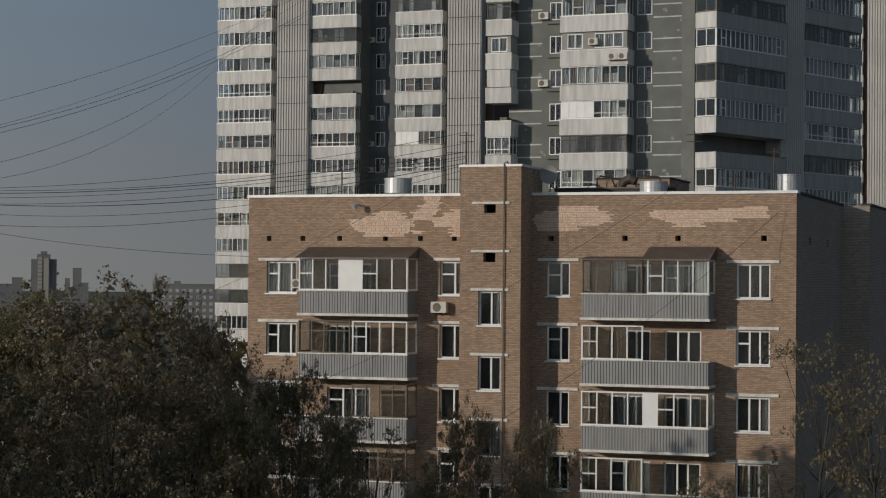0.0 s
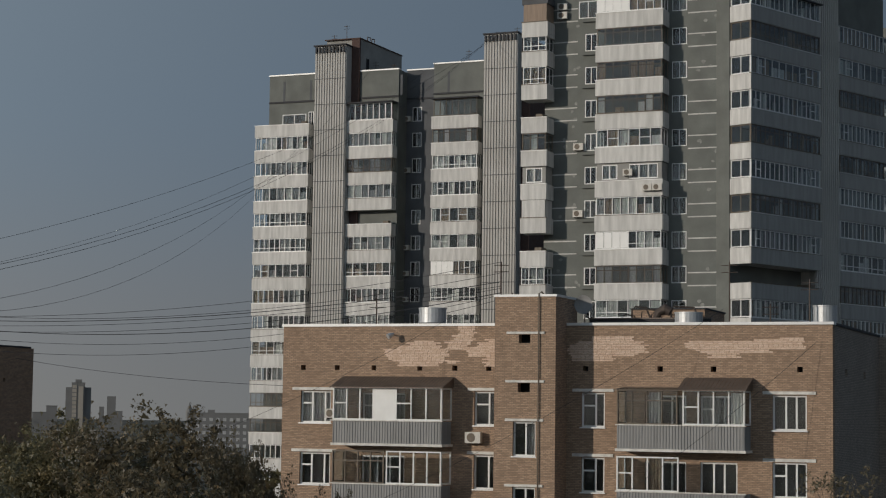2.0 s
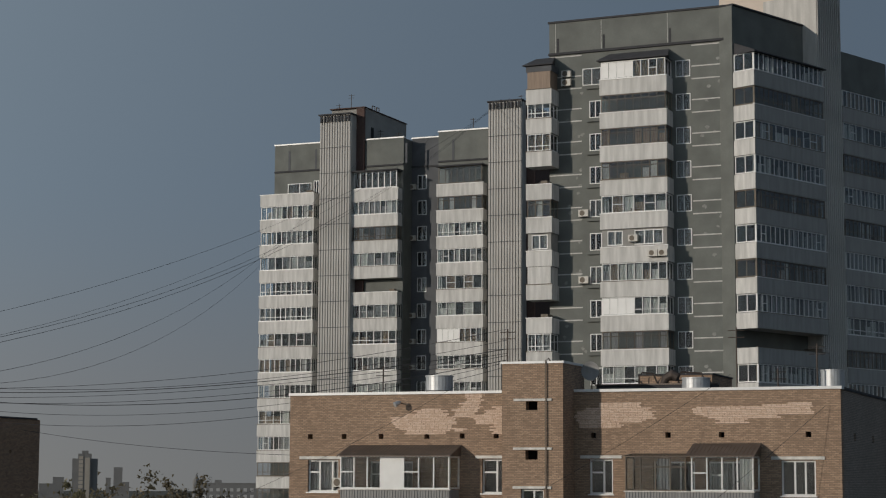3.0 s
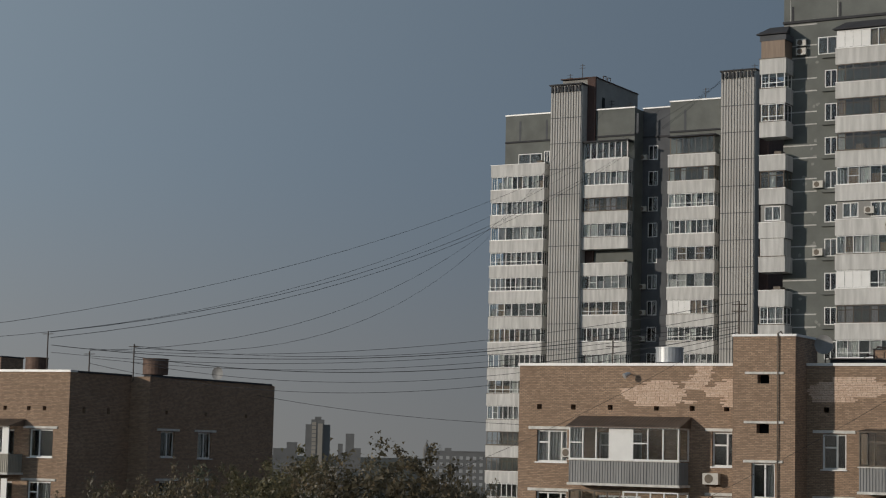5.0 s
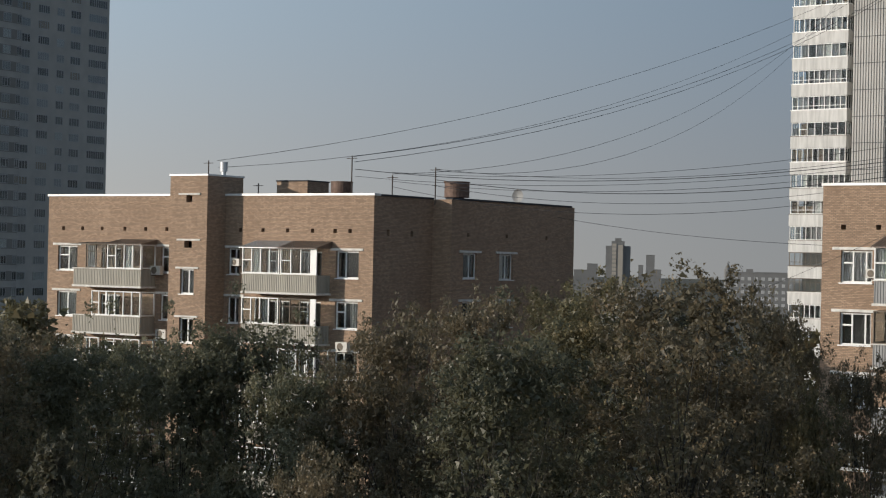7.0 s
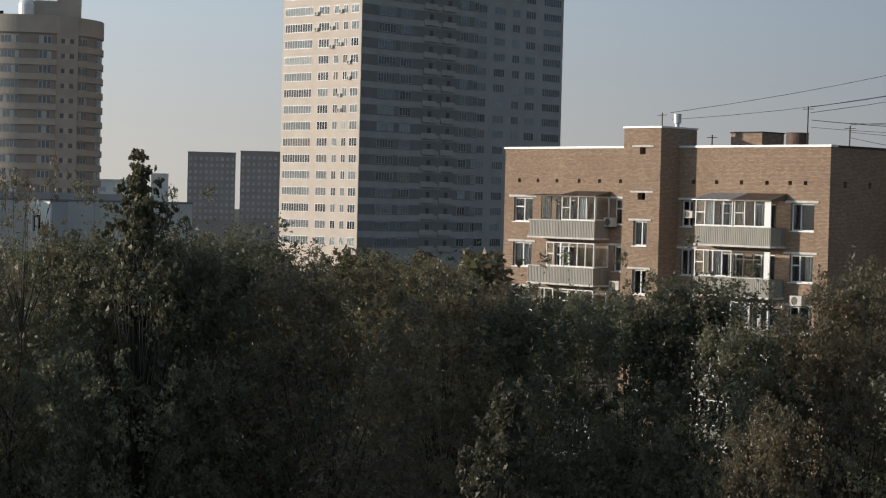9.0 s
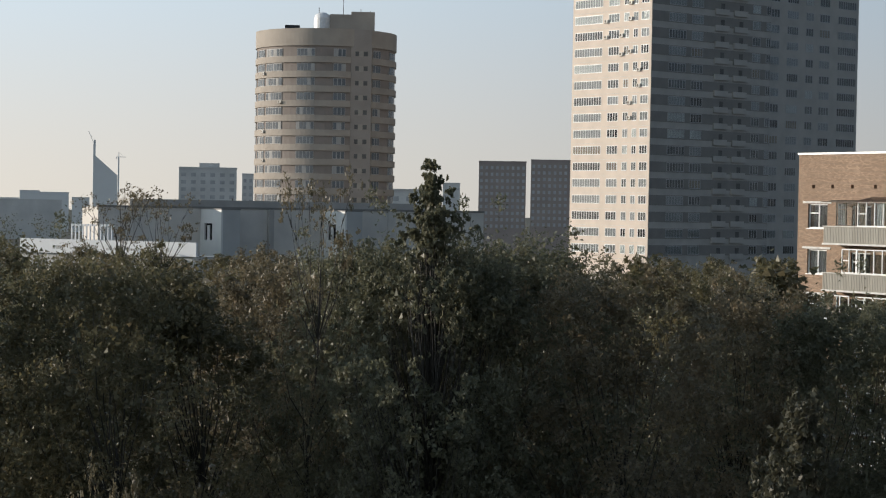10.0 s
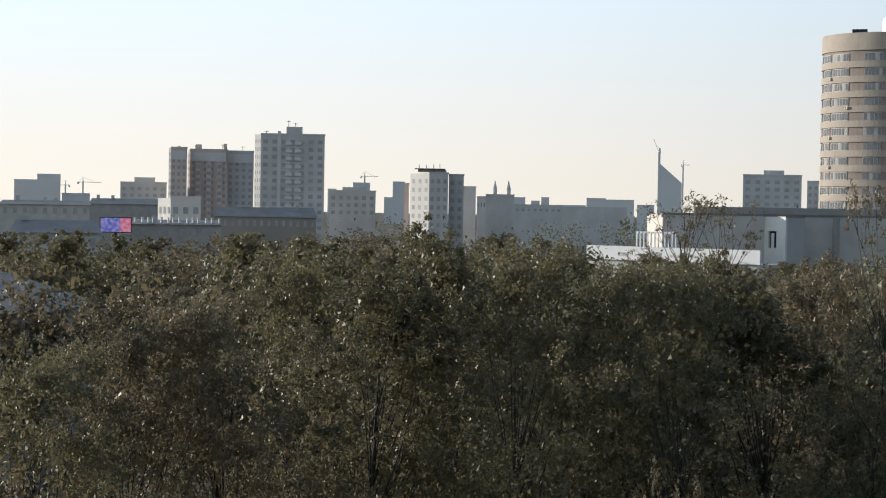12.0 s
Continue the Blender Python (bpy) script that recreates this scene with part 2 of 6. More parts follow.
# ---- mesh helpers ----
class Shape:
    """Faces gathered for one mesh."""

    def __init__(self):
        self.v, self.f = [], []

    def quad(self, a, b, c, d):
        n = len(self.v)
        self.v += [a, b, c, d]
        self.f.append((n, n + 1, n + 2, n + 3))

    def box(self, x0, x1, y0, y1, z0, z1):
        n = len(self.v)
        self.v += [(x, y, z) for z in (z0, z1) for x, y in ((x0, y0), (x1, y0), (x1, y1), (x0, y1))]
        self.f += [tuple(n + i for i in q) for q in ((3, 2, 1, 0), (4, 5, 6, 7), (0, 1, 5, 4), (1, 2, 6, 5), (2, 3, 7, 6), (3, 0, 4, 7))]
        return self

    def prism(self, ring, z0, z1):
        n, k = len(self.v), len(ring)
        self.v += [(x, y, z0) for x, y in ring] + [(x, y, z1) for x, y in ring]
        self.f += [tuple(n + i for i in reversed(range(k))), tuple(n + k + i for i in range(k))]
        self.f += [(n + i, n + (i + 1) % k, n + k + (i + 1) % k, n + k + i) for i in range(k)]
        return self

    def tube(self, points, radii, sides=6):
        """A round bar along points."""
        pts = [Vector(p) for p in points]
        n = len(self.v)
        for i, p in enumerate(pts):
            way = (pts[min(i + 1, len(pts) - 1)] - pts[max(i - 1, 0)]).normalized()
            side = way.cross(Vector((0.13, 0.27, 1) if abs(way.z) < 0.9 else (1, 0.2, 0))).normalized()
            up = side.cross(way)
            r = radii[i] if isinstance(radii, (list, tuple)) else radii
            for k in range(sides):
                q = 2 * math.pi * k / sides
                self.v.append(tuple(p + (side * math.cos(q) + up * math.sin(q)) * r))
        for i in range(len(pts) - 1):
            for k in range(sides):
                a, b = n + i * sides + k, n + i * sides + (k + 1) % sides
                self.f.append((a, b, b + sides, a + sides))
        self.f += [tuple(n + k for k in reversed(range(sides))), tuple(n + (len(pts) - 1) * sides + k for k in range(sides))]
        return self

    def wall(self, u0, u1, z0, z1, holes, thick, side=False, at=0.0):
        """A wall along x (or along y, where side is set) with openings (u0, u1, z0, z1) right through it; at is the outer face."""
        us = sorted({u0, u1, *[h[0] for h in holes], *[h[1] for h in holes]})
        zs = sorted({z0, z1, *[h[2] for h in holes], *[h[3] for h in holes]})

        filled = set()
        for i in range(len(us) - 1):
            for j in range(len(zs) - 1):
                cu, cz = (us[i] + us[i + 1]) / 2, (zs[j] + zs[j + 1]) / 2
                if u0 < cu < u1 and z0 < cz < z1 and not any(h[0] < cu < h[1] and h[2] < cz < h[3] for h in holes):
                    filled.add((i, j))

        def solid(i, j):
            return (i, j) in filled

        def p(u, w, z):
            return (at + w, u, z) if side else (u, at + w, z)

        for i in range(len(us) - 1):
            for j in range(len(zs) - 1):
                if not solid(i, j):
                    continue
                a, b, c, d = us[i], us[i + 1], zs[j], zs[j + 1]
                self.quad(p(a, 0, c), p(b, 0, c), p(b, 0, d), p(a, 0, d))
                self.quad(p(b, thick, c), p(a, thick, c), p(a, thick, d), p(b, thick, d))
                if not solid(i - 1, j):
                    self.quad(p(a, thick, c), p(a, 0, c), p(a, 0, d), p(a, thick, d))
                if not solid(i + 1, j):
                    self.quad(p(b, 0, c), p(b, thick, c), p(b, thick, d), p(b, 0, d))
                if not solid(i, j - 1):
                    self.quad(p(a, thick, c), p(b, thick, c), p(b, 0, c), p(a, 0, c))
                if not solid(i, j + 1):
                    self.quad(p(a, 0, d), p(b, 0, d), p(b, thick, d), p(a, thick, d))
        return self

    def mesh(self, name, *mats, smooth=False):
        me = bpy.data.meshes.new(name)
        me.from_pydata(self.v, [], self.f)
        for m in mats:
            me.materials.append(m)
        if smooth:
            me.shade_smooth()
        me.update()
        return me


def part(name, shape, material, parent, label="", m=None):
    """One mesh object under a thing or a part. shape: a Shape or a finished mesh."""
    data = shape.mesh(name, material) if isinstance(shape, Shape) else shape
    ob = new(name, data)
    ob.parent = parent
    if m is not None:
        ob.matrix_basis = m
    return tagged(ob, label)


def thing(name, m, label, category, group="", kind=""):
    ob = new(name)
    ob.matrix_basis = m
    return tagged(ob, label, category, group, kind)


def box(*size):
    return Shape().box(*size)


def spot(turn, far, z=0.0):
    """The place far metres from the eye, turn degrees to the left."""
    q = radians(turn)
    return Vector((-math.sin(q) * far, math.cos(q) * far, z))

# ---- ground ----
ground = tagged(new("ground", box(-4500, 4500, -4500, 4500, -1, 0).mesh("ground", SOIL)), "dark leaf-littered ground under trees and buildings", "ground", kind="structure")
STOREY = 2.8
dice = random.Random(7)


# ---- shared pieces of facades ----
def corrugated(u0, u1, z0, z1, v, side=False, pitch=0.13, deep=0.028):
    """Ribbed sheet with a turned edge; side: it runs along y."""
    s = Shape()
    n = max(2, int((u1 - u0) / pitch * 2))
    pts = []
    for i in range(n):
        a, b = u0 + (u1 - u0) * i / n, u0 + (u1 - u0) * (i + 1) / n
        w = v + (deep if i % 2 else 0.0)
        pts += [(a + 0.012, w), (b - 0.012, w)]
    for (a, wa), (b, wb) in zip(pts, pts[1:]):
        if side:
            s.quad((wa, a, z0), (wb, b, z0), (wb, b, z1), (wa, a, z1))
        else:
            s.quad((a, wa, z0), (b, wb, z0), (b, wb, z1), (a, wa, z1))
    return s


def frame_of(u0, u1, z0, z1, v, bars, t=0.06, deep=0.07, rail=None):
    """A window frame in the plane y = v with upright bars at the given shares of its width and rails (from share, to share, height)."""
    mids = [u0 + t / 2 + (u1 - u0 - t) * b for b in sorted({0, *bars, 1})]
    holes = []
    for a, b in zip(mids, mids[1:]):
        lo, hi = a + t / 2, b - t / 2
        if hi - lo < 0.02:
            continue
        cuts = [z0 + t]
        for f0, f1, z in rail or ():
            if f0 <= ((lo + hi) / 2 - u0) / (u1 - u0) <= f1:
                cuts += [z - t / 2, z + t / 2]
        cuts.append(z1 - t)
        holes += [(lo, hi, cuts[k], cuts[k + 1]) for k in range(0, len(cuts), 2)]
    return Shape().wall(u0, u1, z0, z1, holes, deep, False, v)


def pane(name, u0, u1, v0, v1, z0, z1, parent):
    p = part(name, box(u0, u1, v0, v1, z0, z1), GLASS, parent)
    return p


def window(owner, u0, u1, z0, z1, v, bars, lintel=None, curtain=0.5, frame_mat=None, sill=True):
    """A window in the plane y = v: frame, pane, sill, lintel and what hangs behind it."""
    w = part("window", frame_of(u0, u1, z0, z1, v + 0.12, bars, 0.075, rail=((bars[0] * 0.02, bars[0], z0 + 0.62 * (z1 - z0)),) if bars and dice.random() < 0.4 else None), frame_mat or PVC, owner)
    pane("pane", u0 + 0.03, u1 - 0.03, v + 0.15, v + 0.158, z0 + 0.03, z1 - 0.03, w)
    # sheet behind the pane, its dim colour standing for the unlit room
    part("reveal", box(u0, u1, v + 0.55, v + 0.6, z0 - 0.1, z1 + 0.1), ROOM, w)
    if sill:
        part("window_sill", box(u0 - 0.05, u1 + 0.05, v - 0.09, v + 0.12, z0 - 0.05, z0), COPING, w)
    if lintel:
        part("lintel", box(lintel[0], lintel[1], v - 0.06, v + 0.02, z1 + 0.03, z1 + 0.16), LINTEL, w)
    if dice.random() < curtain and z0 > 10:
        wide = (u1 - u0) * dice.choice((0.3, 0.5, 0.95))
        a = u0 if dice.random() < 0.5 else u1 - wide
        part("curtain", corrugated(a + 0.04, a + wide - 0.04, z0, z1, v + 0.3, pitch=0.16, deep=0.05), dice.choice(CLOTHS), w)
    return w


def conditioner(u, z, v, m, wide=0.8):
    """Outdoor unit of an air conditioner on two brackets."""
    t = thing("air_conditioner", m @ pose(u, v, z), "white boxy air conditioner outdoor unit on wall brackets", "air conditioner", "outdoor units")
    high = wide * 0.68
    part("casing", box(0, wide, -0.4, -0.1, 0, high), AC_CASE, t)
    fan = Shape()
    ring = [(wide * 0.4 + high * 0.4 * math.cos(q * math.pi / 8), high / 2 + high * 0.4 * math.sin(q * math.pi / 8)) for q in range(16)]
    fan.prism(ring, 0, 0.012)
    part("fan_grille", fan, OLD_FRAME, t, "dark round fan grille", Matrix(((1, 0, 0, 0), (0, 0, -1, -0.4), (0, 1, 0, 0), (0, 0, 0, 1))))
    for x in (0.12, wide - 0.16):
        part("bracket", box(x, x + 0.04, -0.4, 0, -0.05, 0), IRON, t)
    return t


def brick_block(m, spec):
    """A nine-storey brick house: front along x, side wall along y, roof top at spec['top']."""
    top = spec["top"]
    house = thing("apartment_block", m, spec["label"], "apartment building", "brick blocks")
    wide, deep = spec["wide"], spec["deep"]
    rows = range(9)
    # front wall with its openings
    holes = []
    for u0, u1, z0, z1 in spec["columns"]:
        holes += [(u0, u1, z0 - STOREY * k, z1 - STOREY * k) for k in rows]
    for u0, u1 in spec["doors"]:
        holes += [(u0, u1, spec["door_z"] - STOREY * k, spec["door_z"] + 1.5 - STOREY * k) for k in rows]
    vents = [(u - 0.12, u + 0.12, spec["vent_z"] - 0.11, spec["vent_z"] + 0.12) for u in spec["vents"]]
    part("front_wall", Shape().wall(0, wide, 0, top - 0.12, holes + vents, 0.5), BRICK, house)
    # near-black sheet gives the vent holes their darkness
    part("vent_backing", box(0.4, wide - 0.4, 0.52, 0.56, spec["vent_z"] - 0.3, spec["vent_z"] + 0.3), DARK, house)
    for i, (u0, u1, z0, z1) in enumerate(spec["columns"]):
        for k in rows:
            window(house, u0, u1, z0 - STOREY * k, z1 - STOREY * k, 0.0, spec["bars"][i], (max(u0 - 0.4, spec["lint"][i][0]), min(u1 + 0.4, spec["lint"][i][1])), 0.3)
    for u0, u1 in spec["doors"]:
        for k in rows:
            window(house, u0, u1, spec["door_z"] - STOREY * k, spec["door_z"] + 1.5 - STOREY * k, 0.0, (0.35, 0.65), None, 0.5, sill=False)
    # sides and back, stepped out on the right
    step, out = spec["step"], 1.3
    side_holes = [(v - spec["slot"], v + spec["slot"], spec["vent_z"] - 0.2, spec["vent_z"] + 0.12) for v in spec["side_vents"] if v < step]
    far_holes = [(v - 0.12, v + 0.12, spec["vent_z"] - 0.1, spec["vent_z"] + 0.12) for v in spec["side_vents"] if v > step]
    wins = [(v0, v1, z0 - STOREY * k, z1 - STOREY * k) for v0, v1, z0, z1 in spec["side_windows"] for k in rows]
    part("side_wall", Shape().wall(0.5, step, 0, top - 0.12, side_holes, -0.4, True, wide), spec["side_brick"], house)
    part("side_wall", Shape().wall(step, deep + 6, 0, top - 0.12, far_holes + wins, -0.4, True, wide + out), spec["side_brick"], house)
    part("return_wall", box(wide, wide + out - 0.4, step, step + 0.4, 0, top - 0.125), spec["side_brick"], house)
    part("side_wall", box(0, 0.4, 0.5, deep + 6, 0, top - 0.12), BRICK, house)
    part("back_wall", box(0, wide + out, deep + 6, deep + 6.4, 0, top - 0.12), BRICK, house)
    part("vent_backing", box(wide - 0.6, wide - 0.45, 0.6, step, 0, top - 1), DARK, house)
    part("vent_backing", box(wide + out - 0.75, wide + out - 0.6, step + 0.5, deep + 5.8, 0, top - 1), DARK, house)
    for v0, v1, z0, z1 in wins:
        turned = Matrix(((0, -1, 0, wide + out), (1, 0, 0, 0), (0, 0, 1, 0), (0, 0, 0, 1)))
        w = part("window", frame_of(v0, v1, z0, z1, 0.12, (0.55,), 0.075), PVC, house, m=turned)
        pane("pane", v0 + 0.03, v1 - 0.03, 0.15, 0.158, z0 + 0.03, z1 - 0.03, w)
        part("lintel", box(v0 - 0.4, v1 + 0.4, -0.06, 0.02, z1 + 0.03, z1 + 0.16), LINTEL, w)
        part("window_sill", box(v0 - 0.05, v1 + 0.05, -0.09, 0.12, z0 - 0.05, z0), COPING, w)
        if dice.random() < 0.6:
            part("curtain", corrugated(v0 + 0.05, v0 + 0.9, z0, z1, 0.3, pitch=0.16, deep=0.05), CURTAIN, w)
    part("roof", box(0.4, wide - 0.4, 0.5, deep + 6, top - 1.0, top - 0.7), ROOFING, house)
    part("roof", box(wide - 0.4, wide + out - 0.4, step + 0.4, deep + 6, top - 1.0, top - 0.7), ROOFING, house)
    # coping, broken by the stair tower
    s0, s1, sv = spec["stair"]
    part("coping", box(-0.06, s0, -0.07, 0.55, top - 0.12, top), COPING, house)
    part("coping", box(s1, wide + 0.06, -0.07, 0.55, top - 0.12, top), COPING, house)
    part("coping", box(wide - 0.45, wide + 0.06, 0.55, step, top - 0.125, top - 0.02), ROOFING, house)
    part("coping", box(wide + out - 0.45, wide + out + 0.06, step, deep + 6, top - 0.125, top - 0.02), ROOFING, house)
    part("coping", box(-0.06, 0.45, 0.55, deep + 6, top - 0.125, top), COPING, house)
    # stair tower, proud of the front
    st = spec["stair_top"]
    tower_holes = [h for h in spec["stair_vents"]] + [(spec["stair_u"][0], spec["stair_u"][1], z0 - STOREY * k, z1 - STOREY * k) for z0, z1 in (spec["stair_z"],) for k in range(8)]
    stair = part("stair_tower", Shape().wall(s0, s1, 0, st - 0.1, tower_holes, 0.4, False, sv), BRICK, house)
    part("side_wall", box(s1 - 0.4, s1, sv + 0.4, 0, 0, st - 0.1), BRICK, stair)
    part("side_wall", box(s0, s0 + 0.4, sv + 0.4, 0, 0, st - 0.1), BRICK, stair)
    part("side_wall", box(s0, s1, 0.55, 1.5, top - 0.7, st - 0.1), BRICK, stair)
    part("side_wall", box(s0, s1, 0.0, 0.55, top - 0.11, st - 0.1), BRICK, stair)
    part("vent_backing", box(s0 + 0.45, s1 - 0.45, sv + 0.7, sv + 0.75, 0, st - 0.3), DARK, stair)
    part("coping", box(s0 - 0.05, s1 + 0.05, sv - 0.05, 1.55, st - 0.1, st), COPING, stair)
    for u0, u1, z0, z1 in spec["stair_vents"]:
        part("lintel", box(u0 - 0.55, u1 + 0.65, sv - 0.06, sv + 0.02, z1 + 0.02, z1 + 0.12), LINTEL, stair)
    for k in range(8):
        z0, z1 = (z - STOREY * k for z in spec["stair_z"])
        u0, u1 = spec["stair_u"]
        w = part("window", frame_of(u0, u1, z0, z1, sv + 0.14, (0.55,), 0.075), OLD_FRAME if k % 3 == 2 else PVC, stair)
        pane("pane", u0 + 0.03, u1 - 0.03, sv + 0.17, sv + 0.178, z0 + 0.03, z1 - 0.03, w)
        part("window_sill", box(u0 - 0.05, u1 + 0.05, sv - 0.09, sv + 0.1, z0 - 0.05, z0), COPING, w)
        part("reveal", box(u0 - 0.2, u1 + 0.2, sv + 0.62, sv + 0.66, z0 - 0.2, z1 + 0.2), ROOM, w)
        if k % 2 == 0:
            part("curtain", corrugated((u0 + u1) / 2 + 0.08, u1 - 0.06, z0, z1, sv + 0.3, pitch=0.16, deep=0.05), CURTAIN_GREY, w)
        part("lintel", box(u0 - 0.35, u1 + 0.35, sv - 0.06, sv + 0.02, z1 + 0.02, z1 + 0.13), LINTEL, w)
    if spec["pipe"]:
        part("drainpipe", Shape().tube([(spec["pipe"], sv - 0.08, 1), (spec["pipe"], sv - 0.08, st + 0.02), (spec["pipe"] + 0.05, sv + 0.15, st + 0.12), (spec["pipe"] + 0.1, sv + 0.3, st)], 0.03), OLD_FRAME, stair)
    # balconies
    for stack in spec["balconies"]:
        u0, u1, zt = stack["u0"], stack["u1"], stack["z"]
        for k in rows:
            z = zt - STOREY * k
            front = -1.28
            sheet = stack["sheet"]
            b = part("balcony", box(u0 - 0.06, u1 + 0.06, front - 0.05, -0.002, z - 1.14, z - 1.03), LINTEL, house)
            part("parapet", corrugated(u0, u1, z - 1.03, z - 0.04, front), sheet, b)
            part("parapet_end", corrugated(front + 0.03, -0.01, z - 1.03, z - 0.04, u1 - 0.03, True), sheet, b)
            part("parapet_end", corrugated(front + 0.03, -0.01, z - 1.03, z - 0.04, u0, True), sheet, b)
            part("handrail", box(u0 - 0.05, u1 + 0.05, front - 0.04, front + 0.08, z - 0.05, z), LINTEL, b)
            bays = stack["bays"][k % len(stack["bays"])]
            zc = z + 1.45
            for f0, f1, style, *cuts in bays:
                a, c = u0 + (u1 - u0) * f0, u0 + (u1 - u0) * f1
                mat = {"w": PVC, "o": OLD_FRAME, "p": PVC}[style]
                if style == "p":
                    part("blank_panel", box(a, c, front, front + 0.06, z, zc), PVC, b, "white blank panel")
                    continue
                n = max(2, round((c - a) / 0.68))
                g = part("glazing", frame_of(a, c, z, zc, front, [i / n for i in range(1, n)], 0.06 if style == "w" else 0.05, rail=((0, 1, zc - 0.45),) if style == "o" else ((0, 1 / n, z + 0.75),)), mat, b)
                pane("pane", a + 0.03, c - 0.03, front + 0.03, front + 0.036, z + 0.03, zc - 0.03, g)
                for end, edge in ((a, f0 == 0), (c, f1 == 1)):
                    if edge:
                        x = end if end == a else end - 0.06
                        part("glazing_end", Shape().wall(front + 0.075, -0.01, z, zc, [(front + 0.14, -0.1, z + 0.08, zc - 0.08)], 0.06, True, x), mat, b)
                        pane("pane", x + 0.02, x + 0.028, front + 0.1, -0.04, z + 0.03, zc - 0.03, b)
                for i in range(n):
                    if dice.random() < 0.18 and k < 5:
                        x = a + (c - a) * i / n
                        part("curtain", corrugated(x + 0.05, x + (c - a) / n - 0.04, z, zc - 0.1, front + 0.12, pitch=0.14, deep=0.04), dice.choice(CLOTHS), g)
            if k == 0:
                for r0, r1, mat, lift in stack["roofs"]:
                    a, c = u0 + (u1 - u0) * r0 - 0.1, u0 + (u1 - u0) * r1 + 0.1
                    s, n = Shape(), int((c - a) / 0.085)
                    for i in range(n):
                        x0, x1 = a + (c - a) * i / n, a + (c - a) * (i + 1) / n
                        dz = 0.016 * (i % 2)
                        s.quad((x0, front - 0.22, zc + dz), (x1, front - 0.22, zc + dz), (x1, -0.01, zc + lift + dz), (x0, -0.01, zc + lift + dz))
                        s.quad((x0, front - 0.22, zc + dz - 0.04), (x1, front - 0.22, zc + dz - 0.04), (x1, front - 0.22, zc + dz), (x0, front - 0.22, zc + dz))
                    part("canopy", s, mat, b, "profiled metal canopy")
                    for x in (a + 0.05, c - 0.05):
                        cheek = Shape()
                        cheek.v += [(x, front - 0.2, zc), (x, -0.01, zc), (x, -0.01, zc + lift), (x + 0.02, front - 0.2, zc), (x + 0.02, -0.01, zc), (x + 0.02, -0.01, zc + lift)]
                        cheek.f += [(0, 1, 2), (5, 4, 3), (0, 3, 4, 1), (0, 2, 5, 3)]
                        part("canopy_cheek", cheek, mat, b)
    # courses relaid in new, paler brick, each brick a shade proud of the wall
    for i, rows_of in enumerate(spec["patches"]):
        s = Shape()
        for n, (z, a, b) in enumerate(rows_of):
            x = a + (0.1 if n % 2 else 0.0)
            while x < b:
                s.box(x + 0.005, min(x + 0.202, b + 0.1), -0.012 - 0.006 * dice.random(), 0.0, z + 0.005, z + 0.068)
                x += 0.21
        tagged(part("relaid_brick", s, BRICK_NEW, house, "patch of newer pale pinkish brick"), "patch of newer pale pinkish brick", kind="stuff")
    return house


def patch(z0, spans, seed):
    """Courses of a ragged patch: spans are (from, to, u from, u to), their heights in steps of 85 mm."""
    r, rows = random.Random(seed), []
    for c in range(int(max(sp[1] for sp in spans) * 0.085 / 0.072)):
        h = c * 0.072 / 0.085
        for c0, c1, a, b in spans:
            if c0 <= h < c1:
                rows.append((z0 + c * 0.072, a + r.choice((-0.1, 0, 0, 0.1)), b + r.choice((-0.1, 0, 0, 0.1))))
    return rows


